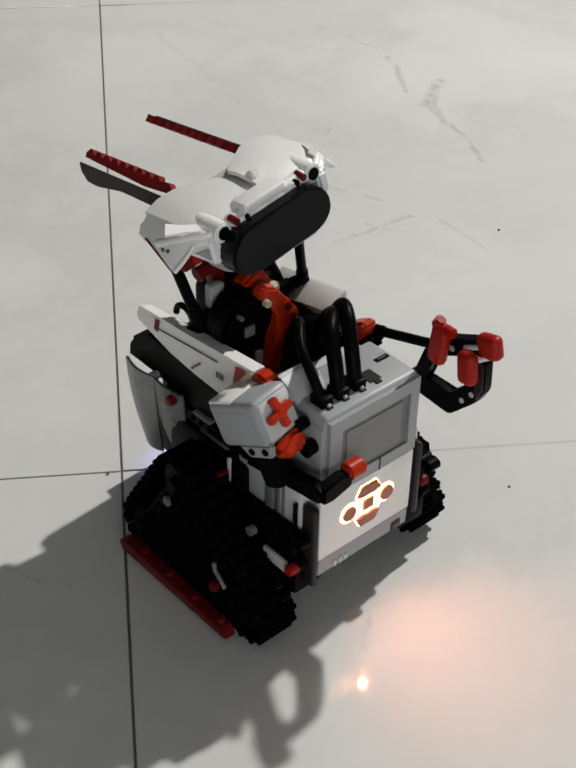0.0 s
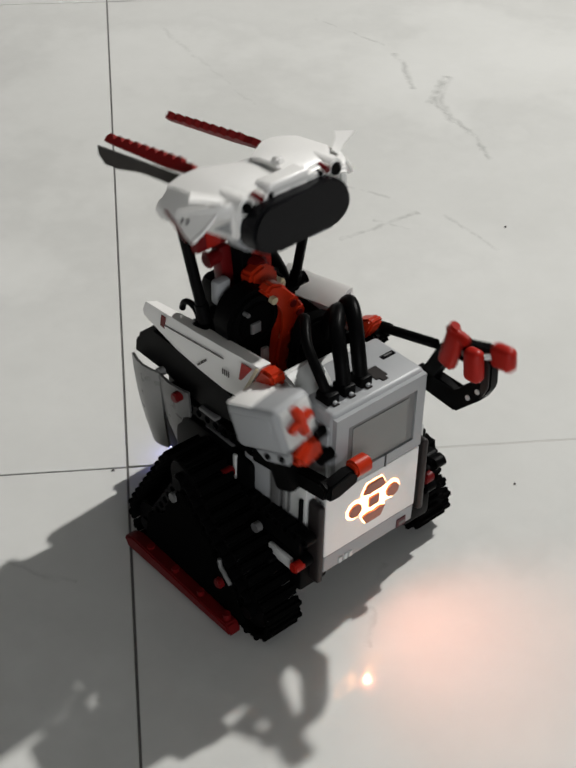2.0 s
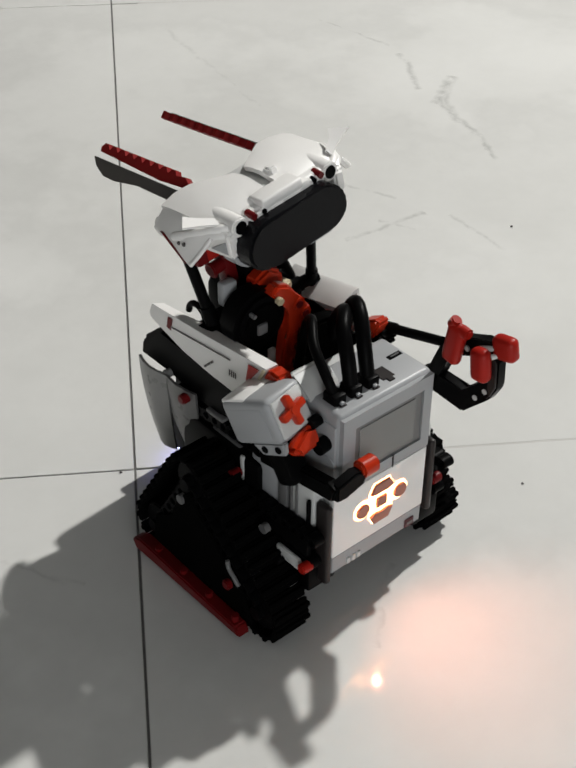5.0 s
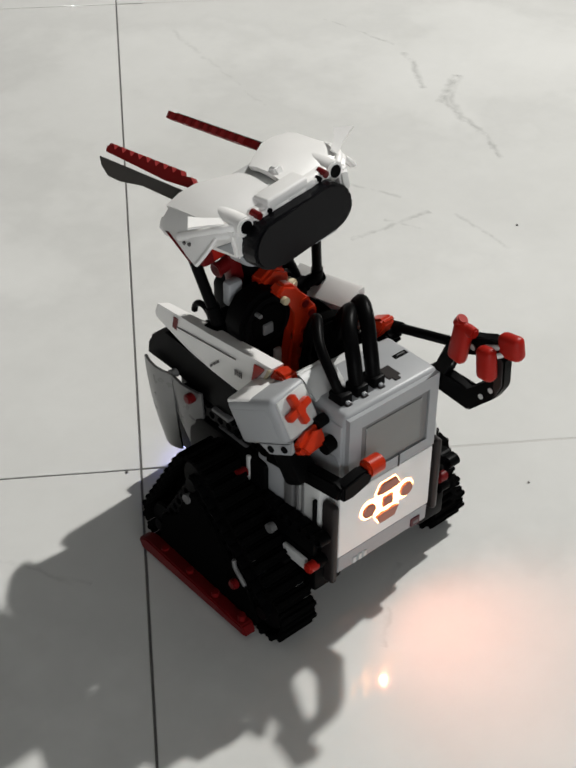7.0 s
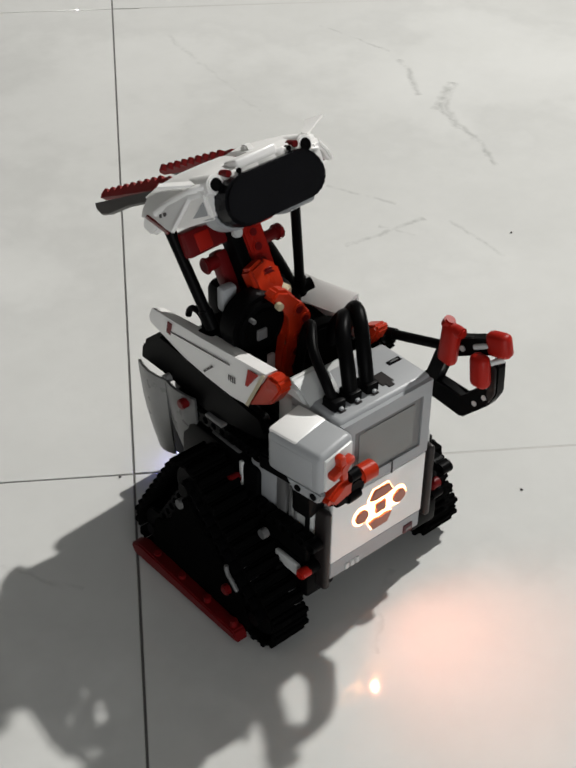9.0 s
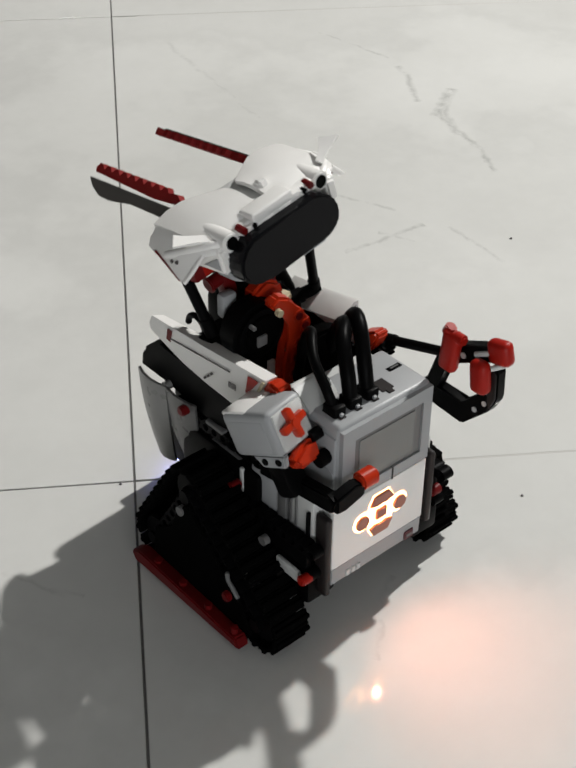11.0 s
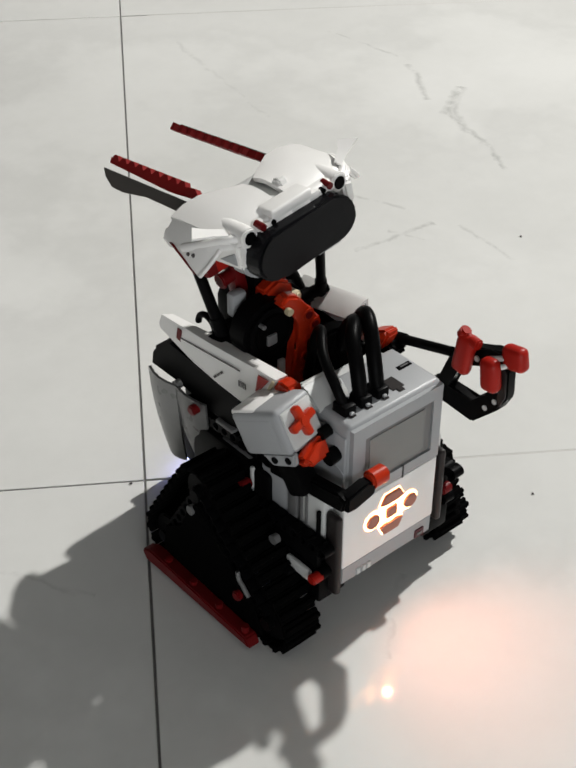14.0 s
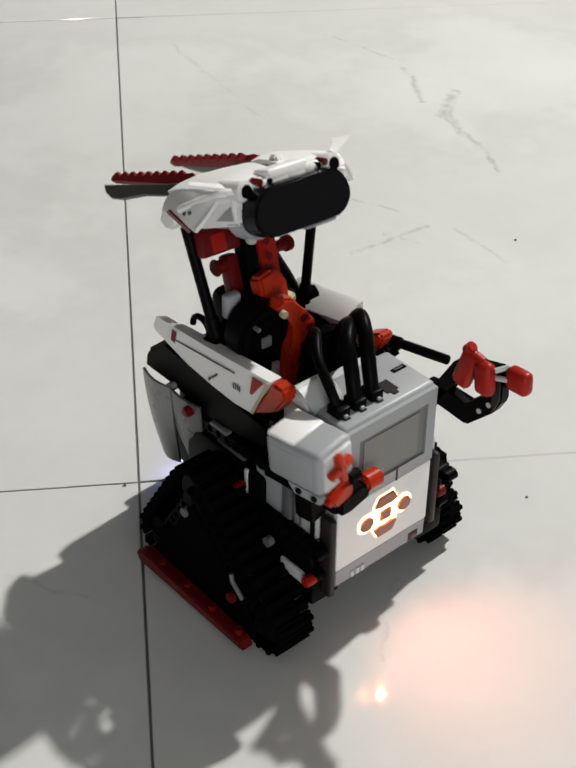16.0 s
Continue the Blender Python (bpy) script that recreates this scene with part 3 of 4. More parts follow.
# upper body: front cross beam, shoulders, wings
def build_upper():
    part("hip_beam", prism([(0.052, 0.0985), (0.052, 0.110), (-0.006, 0.1205), (-0.0115, 0.118), (-0.0095, 0.1090)], "x", -0.0150, -0.0072, 0.0012), BLACK, robot)
    part("cross_beam", prism([(-0.013, 0.1090), (-0.006, 0.1085), (0.008, 0.1125), (0.0095, 0.1200), (0.003, 0.1230), (-0.013, 0.1195)], "y", -0.0125, -0.0045, 0.0012), BLACK, robot)
    part("front_pin", cyl((0.0060, -0.0085, 0.1205), (0.0185, -0.0085, 0.1205), 0.0056, 20, bevel=0.0014), ORANGE, robot, "red axle connector")
    # darker red disc paints the shade inside the bore
    part("pin_bore_shade", cyl((0.0180, -0.0085, 0.1205), (0.0188, -0.0085, 0.1205), 0.0027, 12), DEEPRED, robot)
    for side in (-1, 1):
        def X(d):
            return -0.004 - d if side < 0 else 0.076 + d
        end = 0.0 if side < 0 else 0.022
        bm = prism([(0.172 - end, 0.108), (0.170 - end, 0.122), (0.150 - end * 0.6, 0.140), (0.054, 0.1330), (0.047, 0.1220), (0.056, 0.1130), (0.100, 0.104), (0.140, 0.115)], "x", min(X(0.0), X(0.008)), max(X(0.0), X(0.008)), 0.003)
        part("shoulder_panel", bm, BLACK, robot, "black shoulder fairing")
        part("shoulder_beam", beam((X(0.006), 0.135, 0.100), (X(0.006), 0.055, 0.104), (1, 0, 0)), BLACK, robot)
        part("shoulder_strut", box((min(X(0.006), X(0.011)), 0.086, 0.106), (max(X(0.006), X(0.009)), 0.102, 0.1085), 0.001), MIDGREY, robot)
        # white wing panel: outer face, sloped top, red nose
        lower = [(0.158, 0.1434), (0.102, 0.1291), (0.066, 0.1343)]
        upper = [(0.1560, 0.1545), (0.108, 0.1585), (0.050, 0.1655)]
        ridge = [(0.1560, 0.1520), (0.108, 0.1590), (0.050, 0.1660)]
        rows = [[(X(0.0075), *p) for p in lower], [(X(0.009), (a[0] + b[0]) / 2, (a[1] + b[1]) / 2) for a, b in zip(lower, upper)],
                [(X(0.0075), *p) for p in upper], [(X(-0.001 if side < 0 else 0.004), p[0], p[1] - 0.001) for p in ridge]]
        if side > 0:
            rows = [[(x, max(0.076, min(y, 0.134)), z) for x, y, z in r] for r in rows]
            rows.append([(X(-0.0070), max(0.076, min(p[0], 0.134)), p[1] - 0.0100) for p in ridge])
        wing = part("wing_panel", shell(rows, 0.0022), WHITE, robot, "white tapered wing panel with red tip and dark print")
        tip = [(0.0655, 0.1345), (0.0485, 0.1658), (0.0395, 0.1655), (0.0370, 0.1600), (0.0450, 0.1470)] if side < 0 else [(0.0680, 0.1350), (0.0640, 0.1520), (0.0520, 0.1590), (0.0485, 0.1565), (0.0540, 0.1440)]
        part("wing_nose", prism(tip, "x", min(X(0.008), X(-0.002)), max(X(0.008), X(-0.002)), 0.0015), ORANGE, wing, "orange-red wing tip")
        if side < 0:
            part("wing_edge_strip", shell([[(X(0.0088), 0.0665, 0.1352), (X(0.0092), 0.0515, 0.1648)], [(X(0.0088), 0.0640, 0.1352), (X(0.0092), 0.0492, 0.1648)]], 0.0006), CREAM, wing)
            part("red_triangle", shell([[(X(0.0091), 0.0655, 0.1500), (X(0.0088), 0.0635, 0.1620)], [(X(0.0091), 0.0635, 0.1500), (X(0.0088), 0.0545, 0.1628)]], 0.0005), RED, wing)
            part("red_stripe", shell([[(X(0.0086), 0.1400, 0.1465), (X(0.0085), 0.1385, 0.1545)], [(X(0.0086), 0.1360, 0.1458), (X(0.0085), 0.1345, 0.1545)]], 0.0005), DEEPRED, wing)
            part("print_line", shell([[(X(0.0088), 0.136, 0.1490), (X(0.0088), 0.080, 0.1560)], [(X(0.0088), 0.136, 0.1482), (X(0.0088), 0.080, 0.1552)]], 0.0004), PRINT, wing)
            for y, z in ((0.104, 0.1385), (0.101, 0.1415), (0.098, 0.1445)):
                part("print_bar", shell([[(X(0.0094), y, z), (X(0.0094), y - 0.0022, z + 0.0022)], [(X(0.0094), y - 0.0012, z - 0.0008), (X(0.0094), y - 0.0034, z + 0.0014)]], 0.0003), PRINT, wing)
            for j in range(4):
                y = 0.0805 - j * 0.0018
                part("print_bar", shell([[(X(0.0094), y, 0.1450 + j * 0.0002), (X(0.0094), y, 0.1490 + j * 0.0002)], [(X(0.0094), y - 0.0008, 0.1450 + j * 0.0002), (X(0.0094), y - 0.0008, 0.1490 + j * 0.0002)]], 0.0003), PRINT, wing)
        # hanging rear fairings
        for (ya, yb, zb, dx) in ((0.166, 0.138, 0.050, 0.013), (0.143, 0.111, 0.062, 0.0115)):
            rows = []
            for i in range(6):
                t = i / 5
                z = 0.113 + (zb - 0.113) * t
                w = 1 - 0.35 * t * t
                ym = (ya + yb) / 2 - 0.004 * t
                rows.append([(X(dx + 0.003 * math.sin(math.pi * s) - 0.006 * t * t), ym + (ya - yb) / 2 * w * (1 - 2 * s), z) for s in (0, 0.25, 0.5, 0.75, 1)])
            part("rear_fairing", shell(rows, 0.0018), SMOKE if ya > 0.15 else CLOUDY, robot, "smoky grey curved fairing hanging down")
        part("fairing_pin", cyl((X(0.004), 0.140, 0.112), (X(0.012), 0.140, 0.112), 0.0030, 12), SMOKE, robot)
        # rod knuckle on the shoulder
        if side < 0:
            part("rod_knuckle", box((-0.008, 0.103, 0.148), (0.004, 0.117, 0.1585), 0.002), BLACK, robot)
        else:
            part("crank_block", box((0.0500, 0.106, 0.140), (0.0660, 0.122, 0.1585), 0.003), BLACK, robot)
    part("torso_block", box((0.006, 0.088, 0.118), (0.050, 0.126, 0.158), 0.005), BLACK, robot, "black torso block under the neck")
    drum = part("torso_drum", cyl((0.014, 0.083, 0.168), (0.014, 0.101, 0.168), 0.0195, 32, bevel=0.003), BLACK, robot, "black round motor drum under the neck")
    part("drum_face", cyl((0.014, 0.0815, 0.168), (0.014, 0.084, 0.168), 0.0130, 28, bevel=0.0008), RUBBER, drum)
    part("drum_plate", box((0.0085, 0.0800, 0.1620), (0.0155, 0.0830, 0.1690), 0.0006), MIDGREY, drum)
    part("torso_top", box((0.020, 0.094, 0.156), (0.048, 0.118, 0.180), 0.004), BLACK, robot)
    # block added where light slipped through and opened holes in the shadow
    part("torso_gap_block", box((0.016, 0.114, 0.128), (0.062, 0.140, 0.172), 0.006), BLACK, robot, "black block added behind the neck to stop light")
    # bent red beam before the torso: a hook on top, a knee, a straight shank
    bent = prism([(0.0165, 0.1870), (0.0225, 0.1915), (0.0310, 0.1880), (0.0395, 0.1765), (0.0488, 0.1655), (0.0478, 0.1560), (0.0430, 0.1510), (0.0405, 0.1260),
                  (0.0265, 0.1240), (0.0255, 0.1360), (0.0275, 0.1500), (0.0325, 0.1580), (0.0320, 0.1700), (0.0250, 0.1780)], "y", 0.0785, 0.0875, 0.0018)
    red = part("bent_beam", bent, ORANGE, robot, "orange-red bent beam in front of the torso")
    for x, z in ((0.0375, 0.1730), (0.0425, 0.1645), (0.0385, 0.1540), (0.0360, 0.1440), (0.0350, 0.1340)):
        part("beam_boss", cyl((x, 0.0778, z), (x, 0.0885, z), 0.0046, 18, bevel=0.0006), ORANGE, red)
        # no hole is cut: a dark red disc shows its shade
        part("beam_hole_shade", cyl((x, 0.0772, z), (x, 0.0785, z), 0.0025, 14), DEEPRED, red)
    part("pale_link", box((0.0205, 0.0840, 0.1320), (0.0255, 0.0870, 0.1440), 0.001), PALE, robot)
    part("neck_knob", cyl((0.0300, 0.0960, 0.1895), (0.0300, 0.1060, 0.1895), 0.0058, 18, bevel=0.001), DEEPRED, robot)
    part("neck_socket", box((0.0010, 0.1020, 0.1730), (0.0115, 0.1090, 0.1890), 0.002), GREY, robot, "light grey socket at the foot of the neck")
    part("cream_bush", cyl((0.0362, 0.098, 0.1755), (0.0396, 0.091, 0.1740), 0.0072, 16, bevel=0.001), CREAM, robot, "cream plastic bush")
    part("cream_pin", cyl((0.0215, 0.0755, 0.1825), (0.0215, 0.0785, 0.1825), 0.0024, 12), CREAM, robot)
    part("small_grey_pin", cyl((0.005, 0.0790, 0.1775), (0.005, 0.0830, 0.1775), 0.0014, 10), MIDGREY, robot)
    part("gear_wheel", cyl((0.0470, 0.0620, 0.1500), (0.0510, 0.0735, 0.1490), 0.0160, 28, bevel=0.002), RUBBER, robot, "black wheel behind the control unit")
    part("hose", tube([(0.0430, 0.124, 0.2020), (0.0515, 0.122, 0.1885), (0.0625, 0.120, 0.1675), (0.0690, 0.118, 0.1500)], 0.0042), BLACK, robot, "thick black bent hose")
    part("hook_ring", tube([(-0.002 + 0.0 * i, 0.124 + 0.008 * math.cos(i * 0.6), 0.158 + 0.008 * math.sin(i * 0.6)) for i in range(8)], 0.002), BLACK, robot)


build_upper()
# downward-looking sensor at the back with a blue light
sensor = part("floor_sensor", box((0.016, 0.160, 0.013), (0.032, 0.182, 0.050), 0.002), BLACK, robot, "black floor sensor with a blue light")
part("sensor_light", cyl((0.020, 0.176, 0.0126), (0.020, 0.176, 0.0138), 0.003, 14), BLUE, sensor)


# right arm: fixed lower jaw
def build_arm():
    x = 0.092
    pts = [(0.026, 0.1330), (0.012, 0.136), (-0.0075, 0.1335), (-0.0235, 0.1500), (-0.0245, 0.1690), (-0.0275, 0.1725), (-0.0315, 0.1690), (-0.0325, 0.1500), (-0.0270, 0.1390), (-0.0085, 0.1195), (0.0150, 0.1235), (0.026, 0.1190)]
    arm = part("lower_jaw", prism(pts, "x", x - 0.004, x + 0.004, 0.0012), BLACK, robot, "black bent claw arm")
    part("jaw_plate", prism([(-0.0285, 0.1425), (-0.0265, 0.1480), (-0.0265, 0.1670), (-0.0285, 0.1700), (-0.0310, 0.1670), (-0.0320, 0.1510)], "x", x - 0.0052, x - 0.0035, 0.0004), DARK, arm)
    tip = part("claw_tip", box((-0.0045, -0.0062, -0.0105), (0.0045, 0.0062, 0.0105), 0.004, 3), RED, arm, "red claw tip")
    tip.matrix_basis = pose(x - 0.009, -0.0235, 0.1650, -8, 0, 0)
    part("tip_axle", cyl((x - 0.007, -0.0285, 0.1720), (x - 0.001, -0.0330, 0.1740), 0.0016, 10), PALE, arm)
    # solid pale discs stand for the open pin holes
    for y, z in ((-0.0180, 0.1360), (-0.0245, 0.1440), (-0.0250, 0.1530)):
        part("pin_hole_disc", cyl((x - 0.0046, y, z), (x - 0.003, y, z), 0.0017, 10), PALE, arm)
    part("elbow", prism([(0.074, 0.126), (0.074, 0.142), (0.064, 0.1480), (0.050, 0.1470), (0.046, 0.1420), (0.056, 0.1300)], "x", 0.0780, 0.0900, 0.002), BLACK, robot)
    part("arm_stay", box((0.0860, 0.0180, 0.1120), (0.0900, 0.0620, 0.1260), 0.0015), BLACK, robot)
    return arm


build_arm()

# ---- moving parts; each has its origin at its own joint ----
HEAD_AT = Vector((0.0333, 0.1127, 0.1789))
ARM_AT = Vector((-0.0166, 0.0392, 0.0806))
JAW_AT = Vector((0.092, 0.0215, 0.1180))


def build_head():
    """White helmet over a dark visor; saw blades behind; neck below. x across, y back, z up from the neck joint."""
    # roof in two halves with a notch between them
    def roof(edge, inner):
        sign = 1 if edge > 0 else -1
        rows = []
        for u in (0, 0.25, 0.5, 0.75, 1):
            x = inner + (edge - inner) * u
            a = abs(x) / 0.0465
            back = -0.0110 + 0.0175 * min(1, 1.7 * u)
            rows.append([(x * k, y, z - 0.005 * a ** 3) for y, z, k in ((-0.047, 0.0650, 0.88), (-0.041, 0.0712, 0.95), (-0.026, 0.0748, 1), (back - 0.008, 0.0752, 1), (back, 0.0738, 0.99))])
        return shell(rows[::sign], 0.0028)
    head = part("head_shell", roof(-0.0465, -0.0062), WHITE, robot, "white helmet shell with side fairings")
    part("roof_half", roof(0.0465, 0.0018), WHITE, head)
    part("roof_floor", box((-0.0150, -0.034, 0.0640), (0.0110, -0.002, 0.0705), 0.002), PALE, head)
    part("roof_bar", box((-0.0185, -0.0495, 0.0665), (0.0110, -0.0370, 0.0732), 0.0014, 3), WHITE, head, "white bar across the brow")
    part("roof_peg", prism([(-0.034, 0.070), (-0.024, 0.070), (-0.0265, 0.0770), (-0.0315, 0.0770)], "x", 0.0035, 0.0090, 0.001), WHITE, head)
    part("brow_bar", box((-0.0285, -0.048, 0.058), (0.0285, -0.036, 0.070), 0.003, 3), WHITE, head)
    # uneven moulded fringe along the brow
    for x0, x1, drop, up in ((-0.027, -0.019, 0.0012, 0.0006), (-0.0200, -0.004, 0.0030, 0.0012), (-0.005, 0.009, 0.0018, 0.0004), (0.008, 0.0155, 0.0002, 0.0014), (0.0150, 0.0265, -0.0008, 0.0002)):
        part("brow_ridge", box((x0, -0.0494, 0.0638 - drop), (x1, -0.039, 0.0682 + up), 0.0007, 2), WHITE, head)
    # hidden filler that keeps lamp light from leaking through the helmet
    part("head_filler", box((-0.0395, -0.042, 0.044), (0.0395, -0.010, 0.0690), 0.006), MIDGREY, head)
    # visor: rounded lozenge body
    pts = []
    for i in range(24):
        a = 2 * math.pi * i / 24
        cxx = 0.0155 if math.cos(a) > 0 else -0.0225
        pts.append((cxx + 0.0175 * math.cos(a), 0.0500 + (0.0165 if math.sin(a) > 0 else 0.0128) * math.sin(a) * (1 if abs(math.cos(a)) > 0.25 else 0.93)))
    part("visor", prism(pts, "y", -0.0580, -0.034, 0.0034), VISOR, head, "glossy black rounded sensor visor")
    part("visor_rim", prism([(-0.0035 + (p[0] + 0.0035) * 1.05, 0.0505 + (p[1] - 0.0505) * 1.07) for p in pts], "y", -0.0455, -0.034, 0.001), GREY, head)
    part("visor_underside", prism([(-0.0555, 0.0405), (-0.0560, 0.0365), (-0.0500, 0.0345), (-0.0380, 0.0345), (-0.0380, 0.0405)], "x", 0.0020, 0.0205, 0.0010), GREY, head)
    for s in (-1, 1):
        xt = 0.0318 if s > 0 else -0.0345
        tube_bm = cyl((xt, -0.0480, 0.0652), (xt, -0.026, 0.0665), 0.0058, 18, bevel=0.0008)
        part("pin_tube", tube_bm, WHITE, head)
        # holes here are black discs, their inner shade put into the colour
        part("tube_hole_shade", cyl((xt, -0.0484, 0.0652), (xt, -0.0465, 0.0652), 0.0038, 16), BLACK, head)
        part("brow_pin", cyl((xt - s * 0.0085, -0.0505, 0.0680), (xt - s * 0.0085, -0.0440, 0.0690), 0.0021, 14), DEEPRED, head)
        part("small_hole_shade", cyl((s * 0.0185, -0.0502, 0.0672), (s * 0.0185, -0.0470, 0.0676), 0.0016, 12), BLACK, head)
        # side fairing: pointed shield that flares outward
        top = ((0.037, -0.0450, 0.0650), (0.0435, -0.036, 0.0680), (0.0462, -0.022, 0.0696), (0.0466, -0.010, 0.0698), (0.0455, 0.0040, 0.0690))
        mid = ((0.039, -0.0465, 0.0625), (0.0485, -0.038, 0.0645), (0.0545, -0.0265, 0.0625), (0.0560, -0.013, 0.0625), (0.0515, 0.0050, 0.0635))
        low = ((0.0385, -0.0465, 0.0610), (0.0485, -0.0390, 0.0620), (0.0605, -0.030, 0.0492), (0.0572, -0.009, 0.0575), (0.0535, 0.0060, 0.0595))
        fair = part("side_fairing", shell([[(s * h, y, z) for h, y, z in row] for row in (top, mid, low)], 0.002), WHITE, head, "white side fairing with dark red wedge")
        part("fairing_strut", tube([(s * 0.0365, -0.044, 0.0655), (s * 0.0450, -0.037, 0.0660), (s * 0.0530, -0.022, 0.0625), (s * 0.0555, -0.014, 0.0605)], 0.0025, 10, 5), WHITE, fair)
        part("fairing_strut", tube([(s * 0.0485, -0.0385, 0.0630), (s * 0.0550, -0.0350, 0.0560), (s * 0.0602, -0.0305, 0.0500)], 0.0012, 8, 4), WHITE, fair)
        for dz in (0.0, 0.0045):
            part("print_dot", cyl((s * 0.0555, -0.019 - dz, 0.0585 + dz * 0.1), (s * 0.0572, -0.019 - dz, 0.0585 + dz * 0.1), 0.0011, 8), PRINT, fair)
        part("red_wedge", shell([[(s * 0.0572, -0.0055, 0.0605), (s * 0.0545, 0.0010, 0.0590)], [(s * 0.0606, -0.0265, 0.0500), (s * 0.0585, -0.0215, 0.0480)]], 0.0012), DEEPRED, head)
        # cheek under the shield; a raised grey triangle paints a recess's shade
        cheek = prism([(-0.046, 0.064), (-0.020, 0.067), (0.003, 0.066), (0.011, 0.054), (0.008, 0.0490), (-0.012, 0.0460), (-0.046, 0.0480)], "x", min(s * 0.036, s * 0.0430), max(s * 0.036, s * 0.0430), 0.0015)
        part("cheek", cheek, WHITE, head)
        part("cheek_recess_shade", prism([(-0.0280, 0.0510), (-0.0430, 0.0510), (-0.0430, 0.0590)], "x", min(s * 0.0415, s * 0.0436), max(s * 0.0415, s * 0.0436), 0.0003), GREY, head)
        part("rear_lobe", prism([(0.002, 0.064), (0.014, 0.060), (0.0205, 0.052), (0.014, 0.0455), (0.004, 0.048)], "x", min(s * 0.041, s * 0.0475), max(s * 0.041, s * 0.0475), 0.002), WHITE, head)
        # swept fins
        part("swept_fin", shell([[(s * 0.041, -0.036, 0.0710), (s * 0.049, -0.031, 0.0738), (s * 0.0540, -0.0255, 0.0758)], [(s * 0.042, -0.040, 0.0688), (s * 0.050, -0.0365, 0.0715), (s * 0.0615, -0.0345, 0.0755)]], 0.0014), WHITE, head)
        # saw blade: toothed red strip over a grey blade
        teeth = [(0.002, 0.0690), (0.010, 0.0745)]
        for k in range(9):
            y = 0.018 + k * 0.0081
            teeth += [(y, 0.0735), (y + 0.0022, 0.0762), (y + 0.0050, 0.0762), (y + 0.0072, 0.0735)]
        teeth += [(0.0905, 0.0740), (0.0900, 0.0705), (0.030, 0.0675)]
        lean = Matrix.Translation((s * 0.0235, 0, 0.0708)) @ pose(0, 0, 0, 0, -42 * s, 0) @ Matrix.Translation((-s * 0.0235, 0, -0.0722))
        saw = prism(teeth, "x", s * 0.0235 - 0.0022, s * 0.0235 + 0.0022, 0)
        saw.transform(lean)
        part("saw_blade", saw, SAWRED, head, "red toothed saw strip")
        body = prism([(0.010, 0.0662), (0.0930, 0.0668), (0.0880, 0.0618), (0.0790, 0.0576), (0.0680, 0.0572), (0.0470, 0.0598), (0.010, 0.0590)], "x", s * 0.0262 - 0.0012, s * 0.0262 + 0.0012, 0.0005)
        body.transform(lean)
        part("blade_body", body, STEEL, head, "grey-brown blade")
        part("blade_clip", box((s * 0.025 - 0.004, -0.012, 0.060), (s * 0.025 + 0.004, 0.006, 0.0700), 0.0015), WHITE, head)
    part("neck_tee", box((-0.0400, -0.006, 0.0275), (-0.0010, 0.008, 0.0430), 0.002), DEEPRED, head, "dark red cross piece under the helmet")
    part("tee_rib", box((-0.0330, -0.0068, 0.0290), (-0.0225, -0.004, 0.0400), 0.001), RED, head)
    part("neck_tee", box((0.004, -0.014, 0.0300), (0.020, -0.004, 0.0420), 0.002), RED, head)
    column = prism([(-0.0035, -0.006), (0.0085, -0.010), (0.0090, 0.006), (0.0120, 0.012), (0.0125, 0.036), (-0.0035, 0.036)], "y", -0.009, 0.004, 0.0015)
    part("neck_column", column, RED, head, "red neck column")
    for z in (0.000, 0.009, 0.018, 0.027):
        part("column_boss", cyl((0.0035, -0.0098, z), (0.0035, 0.0, z), 0.0042, 16, bevel=0.0006), RED, head)
    part("neck_foot", prism([(-0.0160, 0.010), (-0.0150, -0.006), (-0.0040, -0.0105), (0.0050, -0.008), (0.0050, 0.006), (-0.0040, 0.013)], "y", -0.0210, -0.0100, 0.002), ORANGE, head, "orange-red block at the foot of the neck")
    # dark red discs give the column's uncut holes their shade
    for z in (0.009, 0.018, 0.027):
        part("column_hole_shade", cyl((0.0035, -0.0104, z), (0.0035, -0.0090, z), 0.0024, 12), DEEPRED, head)
    part("neck_column", box((-0.0220, -0.003, -0.004), (-0.0130, 0.006, 0.0245), 0.002), DEEPRED, head)
    part("neck_knob", cyl((-0.0310, -0.0010, 0.0195), (-0.0210, -0.0010, 0.0195), 0.0042, 14, bevel=0.001), DEEPRED, head)
    part("neck_knob", cyl((-0.0310, -0.0010, 0.0195), (-0.0285, -0.0010, 0.0195), 0.0052, 14, bevel=0.001), DEEPRED, head)
    part("neck_spine", box((-0.0125, -0.010, -0.016), (-0.0035, 0.002, 0.038), 0.002), BLACK, head)
    part("neck_pin", cyl((-0.008, -0.0125, 0.0310), (-0.008, -0.009, 0.0310), 0.0032, 12), PALE, head)
    part("neck_pin", cyl((0.008, -0.002, 0.0195), (0.0240, -0.002, 0.0195), 0.0036, 14, bevel=0.001), DEEPRED, head)
    part("neck_knob", cyl((0.0225, -0.002, 0.0195), (0.0280, -0.002, 0.0195), 0.0050, 14, bevel=0.001), DEEPRED, head)
    head.location = HEAD_AT
    return head


